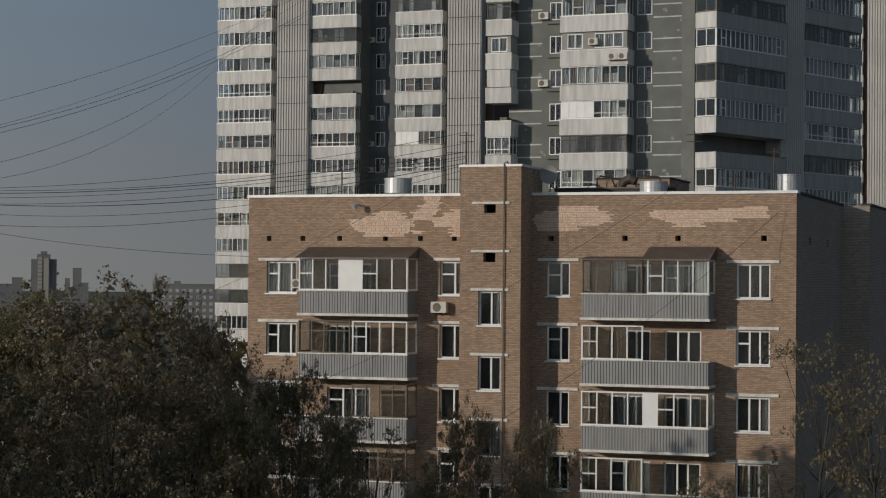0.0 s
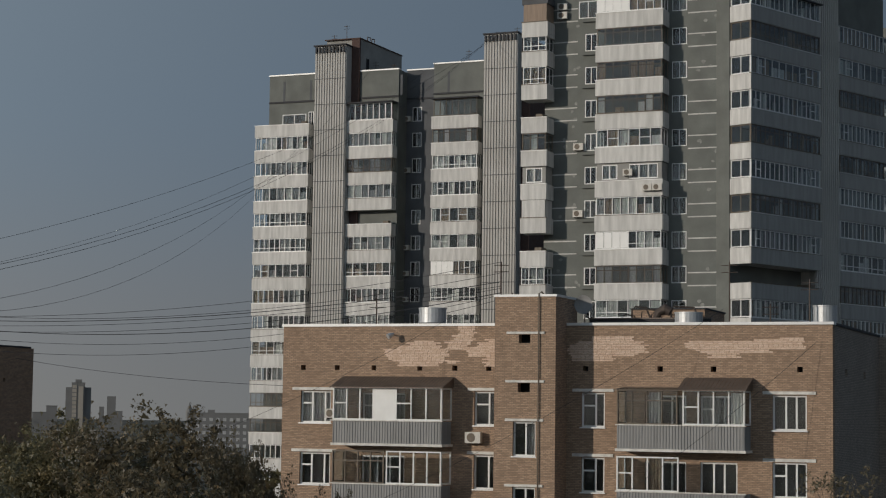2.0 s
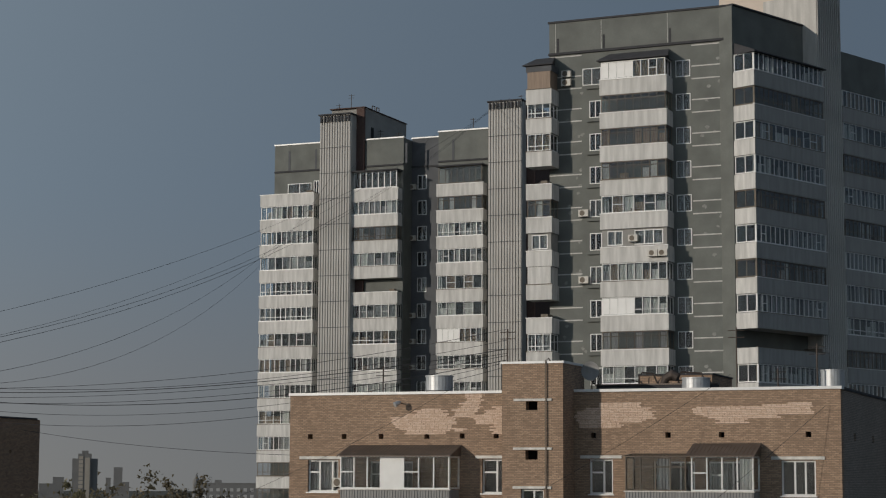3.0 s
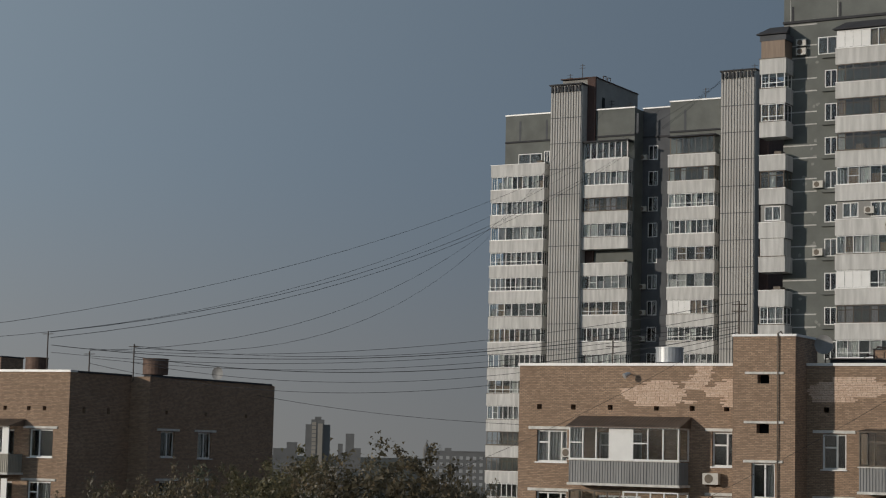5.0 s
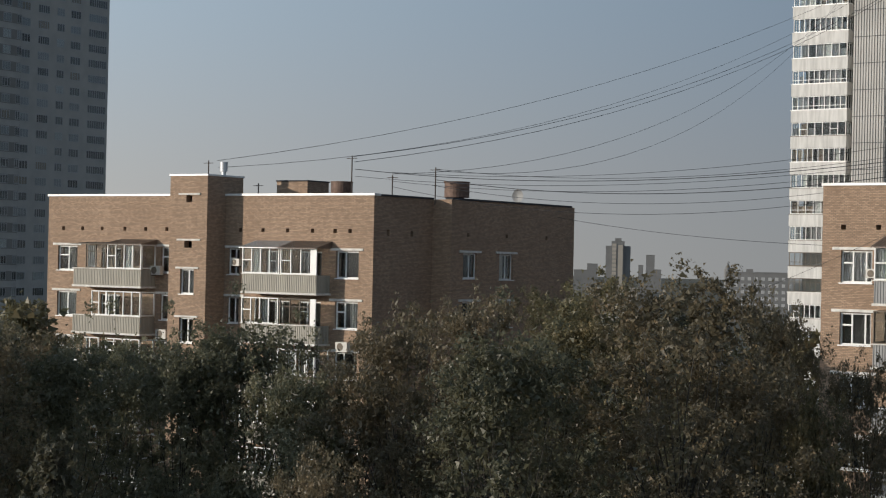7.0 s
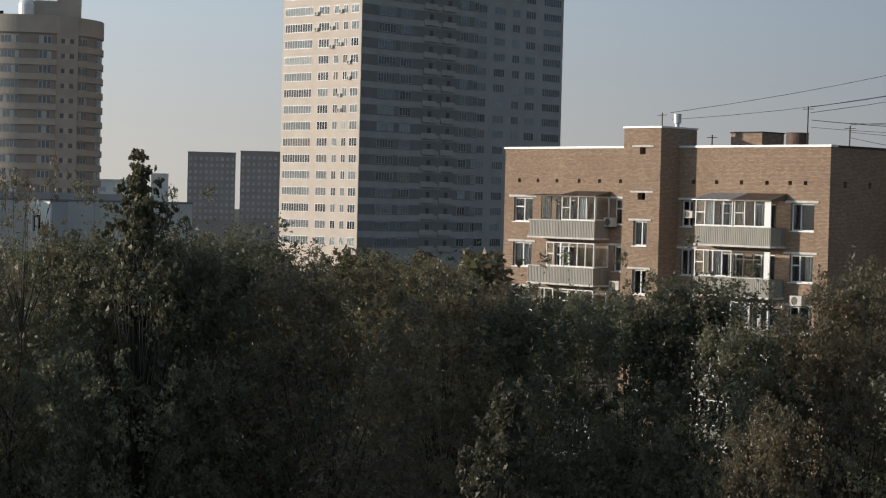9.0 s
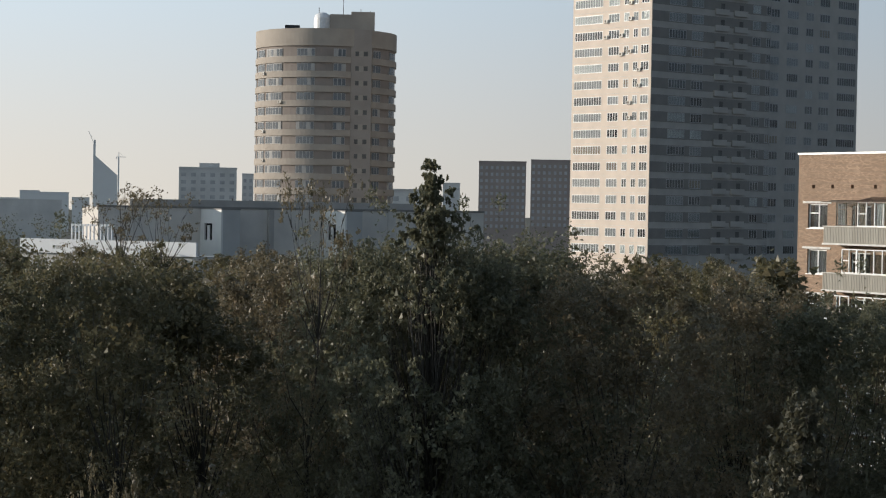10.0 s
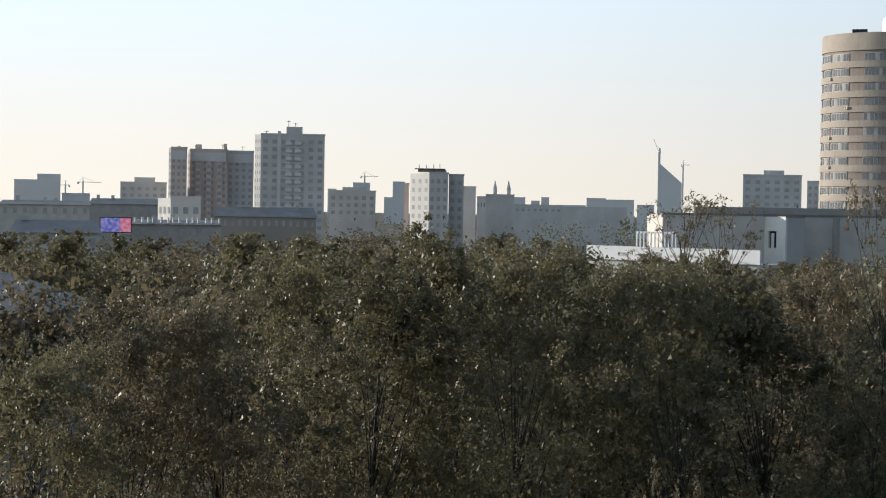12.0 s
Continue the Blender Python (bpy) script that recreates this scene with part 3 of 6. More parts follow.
B1 = pose(-8.96, 89.55, 0, 0, 0, -20)
W, P, O = "w", "p", "o"
brick_block(B1, {
    "label": "tan brick nine-storey block with grey balconies and pale patches", "top": 28.02, "wide": 25.2, "vent_z": 26.02,
    "columns": ((0.93, 2.45, 23.52, 24.97), (9.4, 10.75, 23.5, 25.0), (14.35, 15.4, 23.5, 25.0), (22.68, 24.12, 23.48, 24.95)),
    "bars": ((0.36, 0.8), (0.5,), (0.6,), (0.38, 0.7)), "lint": ((0.5, 2.75), (9.1, 10.85), (13.8, 15.8), (22.2, 24.5)),
    "doors": ((4.0, 6.1), (17.2, 19.0), (19.6, 21.2)), "door_z": 23.4,
    "vents": (1.03, 2.73, 4.55, 6.78, 8.46, 10.06, 14.53, 17.85, 20.17, 23.84), "side_vents": (3.4, 8.4), "slot": 0.3, "step": 12.8, "deep": 16.0, "side_brick": GREY_BRICK,
    "side_windows": (),
    "stair": (10.9, 13.67, -1.6), "stair_top": 29.18, "stair_u": (11.76, 12.79), "stair_z": (22.22, 23.7), "pipe": 12.92,
    "stair_vents": ((12.0, 12.52, 27.08, 27.45), (11.97, 12.52, 24.96, 25.36)),
    "balconies": (
        {"u0": 3.12, "u1": 8.35, "z": 23.68, "sheet": GREY_SHEET, "roofs": ((0.0, 1.0, BROWN_TIN, 0.5),),
         "bays": (((0, 0.38, W), (0.38, 0.58, P), (0.58, 1, W)), ((0, 0.48, O), (0.5, 1, W)), ((0.5, 1, O),), ((0, 1, O),), ((0, 0.5, W),))},
        {"u0": 16.3, "u1": 21.78, "z": 23.66, "sheet": GREY_SHEET, "roofs": ((0.5, 1.0, BROWN_TIN, 0.55), (0.0, 0.48, OLD_FRAME, 0.12)),
         "bays": (((0, 0.48, O), (0.52, 1, W)), ((0, 0.49, W),), ((0, 0.5, W), (0.5, 0.6, P), (0.6, 1, W)), ((0, 0.49, W),), ((0, 0.5, W), (0.5, 1, O)))}),
    "patches": (
        patch(26.1, ((0, 2, 5.7, 7.7), (2, 4, 5.25, 8.0), (4, 7, 5.05, 8.0), (7, 9, 5.1, 8.05), (9, 11, 5.65, 7.85), (11, 12, 6.1, 7.6), (12, 14, 6.3, 7.35)), 1),
        patch(26.85, ((0, 2, 8.1, 8.95), (2, 5, 8.05, 9.1), (5, 8, 8.4, 9.25), (8, 12, 8.6, 9.3), (12, 13, 8.7, 9.2)), 2),
        patch(26.1, ((0, 3, 9.85, 10.35), (3, 5, 9.75, 10.7), (5, 8, 9.0, 10.88), (8, 10, 8.95, 10.88), (10, 12, 9.4, 10.8), (12, 15, 9.95, 10.5)), 3),
        patch(26.22, ((0, 2, 8.1, 8.5),), 4),
        patch(26.35, ((0, 2, 13.9, 15.7), (2, 4, 13.75, 16.7), (4, 8, 13.7, 17.15), (8, 10, 14.1, 17.0), (10, 12, 14.8, 16.6), (12, 13, 15.3, 16.2)), 5),
        patch(26.5, ((0, 2, 20.0, 21.2), (2, 4, 19.4, 22.6), (4, 6, 18.95, 23.9), (6, 8, 18.9, 23.95), (8, 9, 22.0, 23.95), (9, 11, 22.8, 23.9)), 6)),
})
B2 = pose(-58.19, 108.36, 0, 0, 0, -18)
brick_block(B2, {
    "label": "tan brick nine-storey block with beige balconies behind trees", "top": 27.75, "wide": 25.17, "vent_z": 25.66,
    "columns": ((0.88, 2.56, 23.1, 24.6), (9.5, 10.8, 23.1, 24.6), (14.75, 15.6, 23.1, 24.6), (22.62, 24.19, 23.05, 24.55)),
    "bars": ((0.5,), (0.5,), (0.6,), (0.38,)), "lint": ((0.47, 2.9), (9.1, 11.2), (14.5, 16.1), (22.2, 24.5)),
    "doors": ((4.6, 6.2), (17.6, 19.4), (20.0, 21.6)), "door_z": 23.0,
    "vents": (1.31, 2.95, 4.6, 6.5, 8.2, 9.91, 15.6, 17.3, 19.1, 20.9, 22.5, 23.55), "side_vents": (1.35, 3.59, 7.33, 11.39, 15.84), "slot": 0.14, "step": 5.6, "deep": 12.7, "side_brick": BRICK,
    "side_windows": ((6.85, 8.26, 23.15, 24.6), (10.64, 12.12, 23.1, 24.6)),
    "stair": (11.6, 14.47, -1.6), "stair_top": 28.82, "stair_u": (12.5, 13.56), "stair_z": (21.92, 23.35), "pipe": None,
    "stair_vents": ((12.85, 13.3, 27.2, 27.6), (12.77, 13.35, 24.58, 24.97)),
    "balconies": (
        {"u0": 3.55, "u1": 9.1, "z": 23.28, "sheet": BEIGE_SHEET, "roofs": ((0.48, 1.0, BROWN_TIN, 0.3), (0.0, 0.48, OLD_FRAME, 0.12)),
         "bays": (((0.5, 1, W), (0.18, 0.48, O)), ((0.28, 0.5, W), (0.5, 1, W)), ((0, 0.4, W), (0.5, 1, W)))},
        {"u0": 16.9, "u1": 22.25, "z": 23.22, "sheet": BEIGE_SHEET, "roofs": ((0.0, 0.5, TIN, 0.4), (0.5, 1.0, BROWN_TIN, 0.4)),
         "bays": (((0, 0.5, W), (0.52, 0.93, W), (0.93, 1.0, P)), ((0, 0.5, W), (0.52, 0.93, O), (0.93, 1, P)), ((0.5, 1, W),))}),
    "patches": (),
})
conditioner(2.35, 23.75, -0.05, B1, 0.6)
conditioner(9.12, 22.72, 0, B1, 0.72)
conditioner(9.0, 22.95, 0, B2)
conditioner(9.55, 19.2, 0, B2)
conditioner(15.3, 23.6, 0, B2, 0.6)
conditioner(23.0, 19.0, 0, B2)


# ---- the panel towers behind ----
def ribbed(name, u0, u1, v0, v1, z0, z1, mat, owner, m=None, pitch=0.29):
    """A closed shaft with cast ribs on its front."""
    shaft = part(name, box(u0, u1, v0 + 0.1, v1, z0, z1), mat, owner, m=m)
    n = int((u1 - u0) / pitch)
    w = (u1 - u0) / n * 0.5
    rib = box(0, w, v0, v0 + 0.1, z0, z1 - 0.05).mesh("rib", mat)
    for i in range(n):
        part("rib", rib, mat, shaft, m=Matrix.Translation((u0 + (u1 - u0) * (i + 0.2) / n, 0, 0)))
    return shaft


def tower_balcony(owner, u0, u1, deep, z, style, back, top=False, m=None, ends=True, high=1.5):
    """One balcony: slab parapet, glazing up to the next one, panes and curtains. z: top of its parapet; m: the frame of its facade."""
    bal = part("balcony", box(u0, u1, -deep, -deep + 0.09, z - 1.28, z).box(u0, u0 + 0.09, -deep + 0.09, -0.02, z - 1.28, z).box(u1 - 0.09, u1, -deep + 0.09, -0.02, z - 1.28, z).box(u0 + 0.09, u1 - 0.09, -deep + 0.09, -0.02, z - 1.28, z - 1.12),
               WHITE_SLAB, owner, m=m)
    part("coping", box(u0 - 0.04, u1 + 0.04, -deep - 0.06, -deep + 0.12, z, z + 0.05), COPING if dice.random() < 0.6 else OLD_FRAME, bal)
    if style == "open":
        part("clutter", box(u1 - 1.1, u1 - 0.5, -deep + 0.3, -0.3, z - 1.1, z + 0.35), OLD_FRAME, bal)
        return bal
    a, c, f = u0 + 0.12, u1 - 0.12, -deep + 0.04
    z0, z1 = z + 0.05, z + high
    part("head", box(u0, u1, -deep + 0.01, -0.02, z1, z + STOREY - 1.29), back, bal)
    if style in ("blank", "brown"):
        part("boarding", box(a, c, f, f + 0.06, z0, z1).box(a, a + 0.06, f + 0.06, -0.02, z0, z1).box(c - 0.06, c, f + 0.06, -0.02, z0, z1), WHITE_SLAB if style == "blank" else BROWN_PANEL, bal, "boarded-up balcony front")
        return bal
    if style == "walled":
        wide = c - a
        spans = ((0.08, 0.32), (0.5, 0.94)) if wide > 4 else ((0.15, 0.85),)
        holes = [(a + wide * p, a + wide * q, z0 + 0.12, z1 - 0.12) for p, q in spans]
        w = part("infill_wall", Shape().wall(a, c, z0, z1, holes, 0.1, False, f + 0.12), PENT_GREY, bal, "grey infill wall between windows")
        for x in (a, c - 0.08):
            part("end_wall", box(x, x + 0.08, f + 0.221, -0.02, z0, z1), PENT_GREY, w)
        for p, q, zb, zt in holes:
            g = part("window", frame_of(p, q, zb, zt, f + 0.14, (0.34, 0.67) if q - p > 1.8 else (0.5,), 0.08), PVC, w)
            pane("pane", p + 0.03, q - 0.03, f + 0.17, f + 0.18, zb + 0.03, zt - 0.03, g)
            part("curtain", corrugated(p + 0.1, q - 0.1, zb, zt, f + 0.34, pitch=0.2, deep=0.05), CURTAIN_GREY, g)
        return bal
    n = max(3, round((c - a) / (0.66 if style != "wide" else 0.95)))
    mat = {"white": PVC, "wide": PVC, "old": OLD_FRAME, "panel": PVC}[style]
    r = dice.random()
    rails = ((0.0, 1.0, z0 + 0.42),) if r < 0.2 else (((0.0, 1.0, z1 - 0.4),) if style == "old" else ((1 / n, 2 / n, z0 + 0.7), (1 - 2 / n, 1 - 1 / n, z0 + 0.7)) if r < 0.6 else None)
    g = part("glazing", frame_of(a, c, z0, z1, f, [i / n for i in range(1, n)], 0.06, rail=rails), mat, bal)
    pane("pane", a + 0.03, c - 0.03, f + 0.03, f + 0.04, z0 + 0.03, z1 - 0.03, g)
    seen = z > 25  # below that the blocks and trees in front cover it
    if ends and seen:
        for x in (a, c - 0.06):
            part("glazing_end", Shape().wall(f + 0.08, -0.02, z0, z1, [(f + 0.16, f + (deep - 0.1) / 2, z0 + 0.08, z1 - 0.08), (f + (deep - 0.1) / 2 + 0.07, -0.1, z0 + 0.08, z1 - 0.08)], 0.06, True, x), mat, bal)
            pane("pane", x + 0.02, x + 0.03, f + 0.1, -0.04, z0 + 0.03, z1 - 0.03, bal)
    drawn = dice.choice((0.35, 0.55, 0.75, 0.95)) * (0.55 if style == "old" else 1.0)
    cloth = dice.choice(CLOTHS)
    for i in range(n):
        x0, x1 = a + (c - a) * i / n + 0.04, a + (c - a) * (i + 1) / n - 0.04
        if style == "panel" and i < n // 2:
            part("blank_panel", box(x0, x1, f + 0.01, f + 0.028, z0 + 0.08, z1 - 0.08), PVC, g)
        elif seen and dice.random() < drawn:
            part("curtain", corrugated(x0, x1, z0, z1 - 0.1 - 0.5 * (dice.random() < 0.15), f + 0.14 + 0.2 * dice.random(), pitch=0.2, deep=0.05), cloth if dice.random() < 0.75 else dice.choice(CLOTHS), g)
    if seen and dice.random() < 0.35 and c - a > 3:
        x = a + (c - a) * dice.uniform(0.1, 0.8)
        part("stored_box", box(x, x + dice.uniform(0.4, 0.9), f + 0.3, f + 0.7, z - 1.1, z + dice.uniform(0.3, 0.9)), dice.choice((BROWN_PANEL, CURTAIN_GREY, CURTAIN_TAN)), bal)
    return bal


def punched(owner, u0, u1, z0, z1, v, m=None, bars=(0.5,)):
    """A tower window set in a shallow frame on the wall face."""
    w = part("window", frame_of(u0, u1, z0, z1, v - 0.05, bars, 0.065, 0.09), PVC, owner, m=m)
    pane("pane", u0 + 0.04, u1 - 0.04, v - 0.02, v - 0.012, z0 + 0.04, z1 - 0.04, w)
    # dark sheet right behind the pane paints the room's shade
    part("reveal", box(u0 + 0.02, u1 - 0.02, v - 0.008, v - 0.003, z0 + 0.02, z1 - 0.02), DARK if dice.random() < 0.6 else ROOM, w)
    return w


STYLES = ("white", "white", "white", "wide", "white", "white", "wide", "white", "old", "white", "white", "panel")
# from the top down
LEFT_STACK = ("open", "white", "white", "wide", "white", "white", "wide", "white", "white", "wide", "white", "old", "old", "white", "white", "old")
MID_STACK = ("open", "white", "old", "wide", "open", "wide", "wide", "white", "white", "wide", "white")
RIGHT_STACK = ("open", "old", "white", "white", "wide", "wide", "panel", "white", "white", "wide", "white")
TA = pose(-23.37, 212.72, 0, 0, 0, -22)
tower = thing("apartment_tower", TA, "pale sixteen-storey panel tower with stacked white balconies and ribbed shafts", "apartment building", "panel towers")
part("front_wall", box(0.0, 5.6, 0, 14, 0, 60.95), PANEL_GREY, tower)
part("front_wall", box(5.6, 15.7, 0.003, 14, 0, 60.9), PANEL_GREY, tower)
# set-back strip in the darker panel colour, which stands for the recess's shade
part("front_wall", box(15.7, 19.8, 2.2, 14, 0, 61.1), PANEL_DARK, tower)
part("front_wall", box(19.8, 29.6, 0, 14, 0, 61.2), PANEL_GREY, tower)
ribbed("stair_shaft", 6.4, 10.15, -1.7, 5.0, 0, 63.6, RIBBED, tower)
ribbed("stair_shaft", 26.2, 29.95, -1.7, 5.0, 0, 63.65, RIBBED, tower)
part("shaft_wall", box(10.16, 11.1, -0.3, -0.003, 30, 64.5), RUST_BRICK, tower, "dark red brick strip")
part("shaft_cap", box(6.3, 10.25, -1.9, 5.1, 63.6, 63.75), ROOFING, tower)
part("shaft_cap", box(26.1, 30.05, -1.8, 5.1, 63.65, 63.8), ROOFING, tower)
part("shaft_wall", box(29.96, 30.9, -0.3, 4.9, 30, 63.3), RUST_BRICK, tower, "dark red brick strip")
for u0, u1, z in ((6.4, 10.15, 63.6), (26.2, 29.95, 63.65)):
    for i in range(9):
        x = u0 + (u1 - u0) * (i + 0.5) / 9
        part("shaft_bracket", box(x - 0.09, x + 0.09, -1.86, -1.71, z - 0.75, z - 0.1), ROOFING, tower)
house = part("penthouse", box(7.0, 11.1, 0.0, 10.8, 60.95, 64.5), PENT_GREY, tower, "grey rendered roof house")
part("doorway", box(11.103, 11.13, 1.4, 2.1, 60.95, 62.6), DARK, house)
part("coping", box(6.9, 11.2, -0.35, 10.9, 64.5, 64.6), RUST_BRICK, house)
for v in (2.5, 3.6):
    part("vent_pipe", Shape().tube([(10.7, v, 64.6), (10.7, v, 65.2), (10.7, v + 0.7, 65.25), (10.7, v + 0.7, 64.9)], 0.06), IRON, house)
for u0, u1, z in ((0, 5.6, 60.95), (11.1, 15.7, 60.9), (15.7, 19.8, 61.1), (19.8, 25.5, 61.2)):
    v = 2.2 if u0 == 15.7 else 0
    part("coping", box(u0 - 0.05, u1 + 0.05, v - 0.08, v + 0.4, z, z + 0.14), COPING, tower)
    part("cornice", box(u0, u1, v - 0.12, v - 0.003, 57.9, 58.08), ROOFING, tower)
for u in (1.7, 5.0, 15.9, 21.4):
    part("joint", box(u, u + 0.25, -0.02, -0.002, 58.1, 60.3), PANEL_DARK, tower)
for u0, u1, z0, z1 in ((1.7, 4.6, 54.6, 56.6), (4.9, 5.55, 54.9, 56.8)):
    punched(tower, u0, u1, z0, z1, 0.0)
for k in range(20):
    z = 55.3 - STOREY * k
    if z < 1.5:
        break
    for u0, u1, first in ((-1.1, 5.55, 0), (10.1, 15.6, 1), (20.1, 25.45, 1)):
        stack = {-1.1: LEFT_STACK, 10.1: MID_STACK, 20.1: RIGHT_STACK}[u0]
        style = stack[k] if k < len(stack) else dice.choice(STYLES)
        if first and k == 0:
            part("upper_glazing", frame_of(u0 + 0.2, u1 - 0.2, 55.4, 57.2, -1.1, [i / 7 for i in range(1, 7)], 0.07), PVC if u0 < 15 else OLD_FRAME, tower)
            pane("pane", u0 + 0.25, u1 - 0.25, -1.06, -1.05, 55.42, 57.15, tower)
            part("upper_roof", box(u0, u1, -1.4, -0.01, 57.2, 57.35), ROOFING, tower)
        tower_balcony(tower, u0, u1, 1.2, z, "open" if k == 0 else style, PANEL_DARK)
    punched(tower, 16.42, 17.5, z + 0.2, z + 1.75, 2.2)
    if dice.random() < 0.5:
        conditioner(15.5, z + 0.2, 2.2, TA)
for i in range(13):
    for u0, u1 in ((6.4, 10.15), (26.2, 29.95)):
        part("joint", box(u0, u1, -1.715, -1.69, 26.4 + 2.8 * i, 26.46 + 2.8 * i), PANEL_DARK, tower)

# from the top down
WIDE_STACK = ("panel", "old", "old", "old", "wide", "walled", "white", "panel", "old", "wide")
SLIM_STACK = ("brown", "white", "white", "open", "old", "walled", "blank", "open", "wide", "white")
CORNER = ("white", "old", "wide", "white", "old", "white", "old", "white", "open", "white", "white")
TB = pose(20.98, 155.59, 0, 0, 0, -23)
slab = thing("apartment_tower", TB, "grey-green twenty-storey panel tower with white balcony stacks in side light", "apartment building", "panel towers")
part("front_wall", box(-16.9, -0.8, 0, 16, 0, 62.75), PANEL_GREY, slab)
part("coping", box(-17.0, -0.7, -0.1, 0.4, 62.75, 62.9), ROOFING, slab)
part("cornice", box(-16.95, -0.8, -0.16, -0.003, 59.95, 60.15), ROOFING, slab)
part("penthouse", box(-5.0, 3.5, 10.5, 16, 62.7, 68.5), LIGHT_PANEL, slab)
part("penthouse_cornice", box(-5.2, 3.7, 10.3, 16.2, 68.5, 68.8), ROOFING, slab)
for u in (-16.2, -12.1, -6.3, -1.7):
    part("joint", box(u, u + 0.18, -0.03, -0.002, 60.2, 61.4), ROOFING, slab)
    part("joint", box(u - 0.15, u - 0.11, -0.012, -0.002, 60.2, 62.7), JOINT, slab)
for k in range(21):
    z = 57.1 - STOREY * k
    if z < 1.5:
        break
    # panel joints, broken by the balconies
    for dz in (0.0, 1.75):
        for u0, u1 in ((-16.9, -14.0), (-4.4, -1.35)):
            part("joint", box(u0, u1, -0.012, -0.002, z + dz + 0.88, z + dz + 0.98), JOINT, slab)
    wide_style = WIDE_STACK[k] if k < len(WIDE_STACK) else dice.choice(STYLES)
    tower_balcony(slab, -11.8, -6.0, 1.75, z, wide_style, PANEL_DARK)
    slim_style = SLIM_STACK[k] if k < len(SLIM_STACK) else dice.choice(STYLES)
    tower_balcony(slab, -18.35, -16.05, 1.75, z - 0.3 if k == 0 else z, slim_style, PANEL_DARK, high=2.0 if k == 0 else 1.5)
    punched(slab, -13.9 if k == 0 else -13.3, -12.25, z + 0.05, z + 1.5, 0.0)
    part("window_ledge", box(-13.5, -12.1, -0.25, -0.003, z - 0.3, z - 0.12), PANEL_GREY, slab)
    punched(slab, -5.75, -4.5, z + 0.1, z + 1.5, 0.0)
    if k in (4, 6):
        conditioner(-14.2, z + 0.1, 0, TB, 0.85)
    if k == 0:
        conditioner(-15.7, z + 0.1, 0, TB, 0.85)
        conditioner(-15.7, z + 0.85, 0, TB, 0.85)
# flaking patches of paint on the panels
PALE_SCAR = plain("bare_patch_of_panel", (0.26, 0.265, 0.25), 0.9, 0, 0.3, 3)
for i in range(50):
    u, z = dice.choice((dice.uniform(-3.6, -1.5), dice.uniform(-15.6, -13.6))), dice.uniform(28, 61)
    scar = [(u + dice.uniform(0.08, 0.22) * math.cos(q), z + dice.uniform(0.08, 0.2) * math.sin(q)) for q in np.arange(0, 6.2, 0.9)]
    t = Shape()
    t.prism(scar, 0.003, 0.008)
    part("flaked_patch", t, PALE_SCAR, slab, "pale flaked patch", Matrix(((1, 0, 0, 0), (0, 0, -1, 0), (0, 1, 0, 0), (0, 0, 0, 1))))
# canopies over the topmost balconies
for u0, u1, z in ((-12.0, -5.8, 58.75), (-18.6, -15.9, 58.9)):
    s = Shape()
    s.v += [(u0, -1.95, z), (u1, -1.95, z), (u1 - 0.5, -0.01, z + 0.9), (u0 + 0.5, -0.01, z + 0.9), (u0, -1.95, z - 0.08), (u1, -1.95, z - 0.08), (u1 - 0.5, -0.01, z - 0.08), (u0 + 0.5, -0.01, z - 0.08)]
    s.f += [(0, 1, 2, 3), (4, 7, 6, 5), (0, 4, 5, 1), (1, 5, 6, 2), (3, 7, 4, 0)]
    part("canopy", s, ROOFING, slab)
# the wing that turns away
# grey for sheets added over the white parapets to darken their shaded side
WING_SHADE = plain("wing_shade_grey", (0.33, 0.325, 0.315), 0.7, 0, 0.2, 0.8, True)
WING = pose(-0.8, -0.45, 0, 0, 0, 70)
wing = part("wing_wall", box(0, 10.2, 0.02, 12, 0, 62.7), PANEL_GREY, slab, m=WING)
ribbed("wing_shaft", 10.2, 13.8, -1.5, 6, 0, 65.5, RIBBED, slab, WING)
part("wing_wall", box(13.8, 23.4, 0.02, 9, 0, 61.5), PANEL_GREY, slab, m=WING)
part("coping", box(0, 10.2, -0.1, 0.4, 62.7, 62.85), ROOFING, slab, m=WING)
for k in range(21):
    z = 57.1 - STOREY * k
    if z < 1.5:
        break
    tower_balcony(slab, 0.02, 10.15, 2.05, z, CORNER[k] if k < len(CORNER) else dice.choice(STYLES), PANEL_DARK, m=WING)
    tower_balcony(slab, 14.0, 23.2, 1.4, z - 1.0, dice.choice(("white", "wide", "white", "old")), PANEL_DARK, m=WING)
    # added sheets: the wing's shade as colour on its parapets
    part("parapet_cladding", box(0.04, 10.13, -2.08, -2.053, z - 1.27, z - 0.01), WING_SHADE, slab, "grey sheet for the shade on the wing's parapets", m=WING)
    part("parapet_cladding", box(14.02, 23.18, -1.43, -1.403, z - 2.27, z - 1.01), WING_SHADE, slab, "grey sheet for the shade on the wing's parapets", m=WING)
s = Shape()
s.v += [(-0.2, -2.3, 58.65), (10.2, -2.3, 58.65), (10.2, 0, 59.6), (0.2, 0, 59.6), (-0.2, -2.3, 58.55), (10.2, -2.3, 58.55), (10.2, 0, 58.55), (0.2, 0, 58.55)]
s.f += [(0, 1, 2, 3), (4, 7, 6, 5), (0, 4, 5, 1), (1, 5, 6, 2), (3, 7, 4, 0)]
part("canopy", s, ROOFING, slab, m=WING)
conditioner(-9.3, 43.5, -1.62, TB)
conditioner(-7.6, 42.2, -1.75, TB)
conditioner(-6.75, 42.2, -1.75, TB)

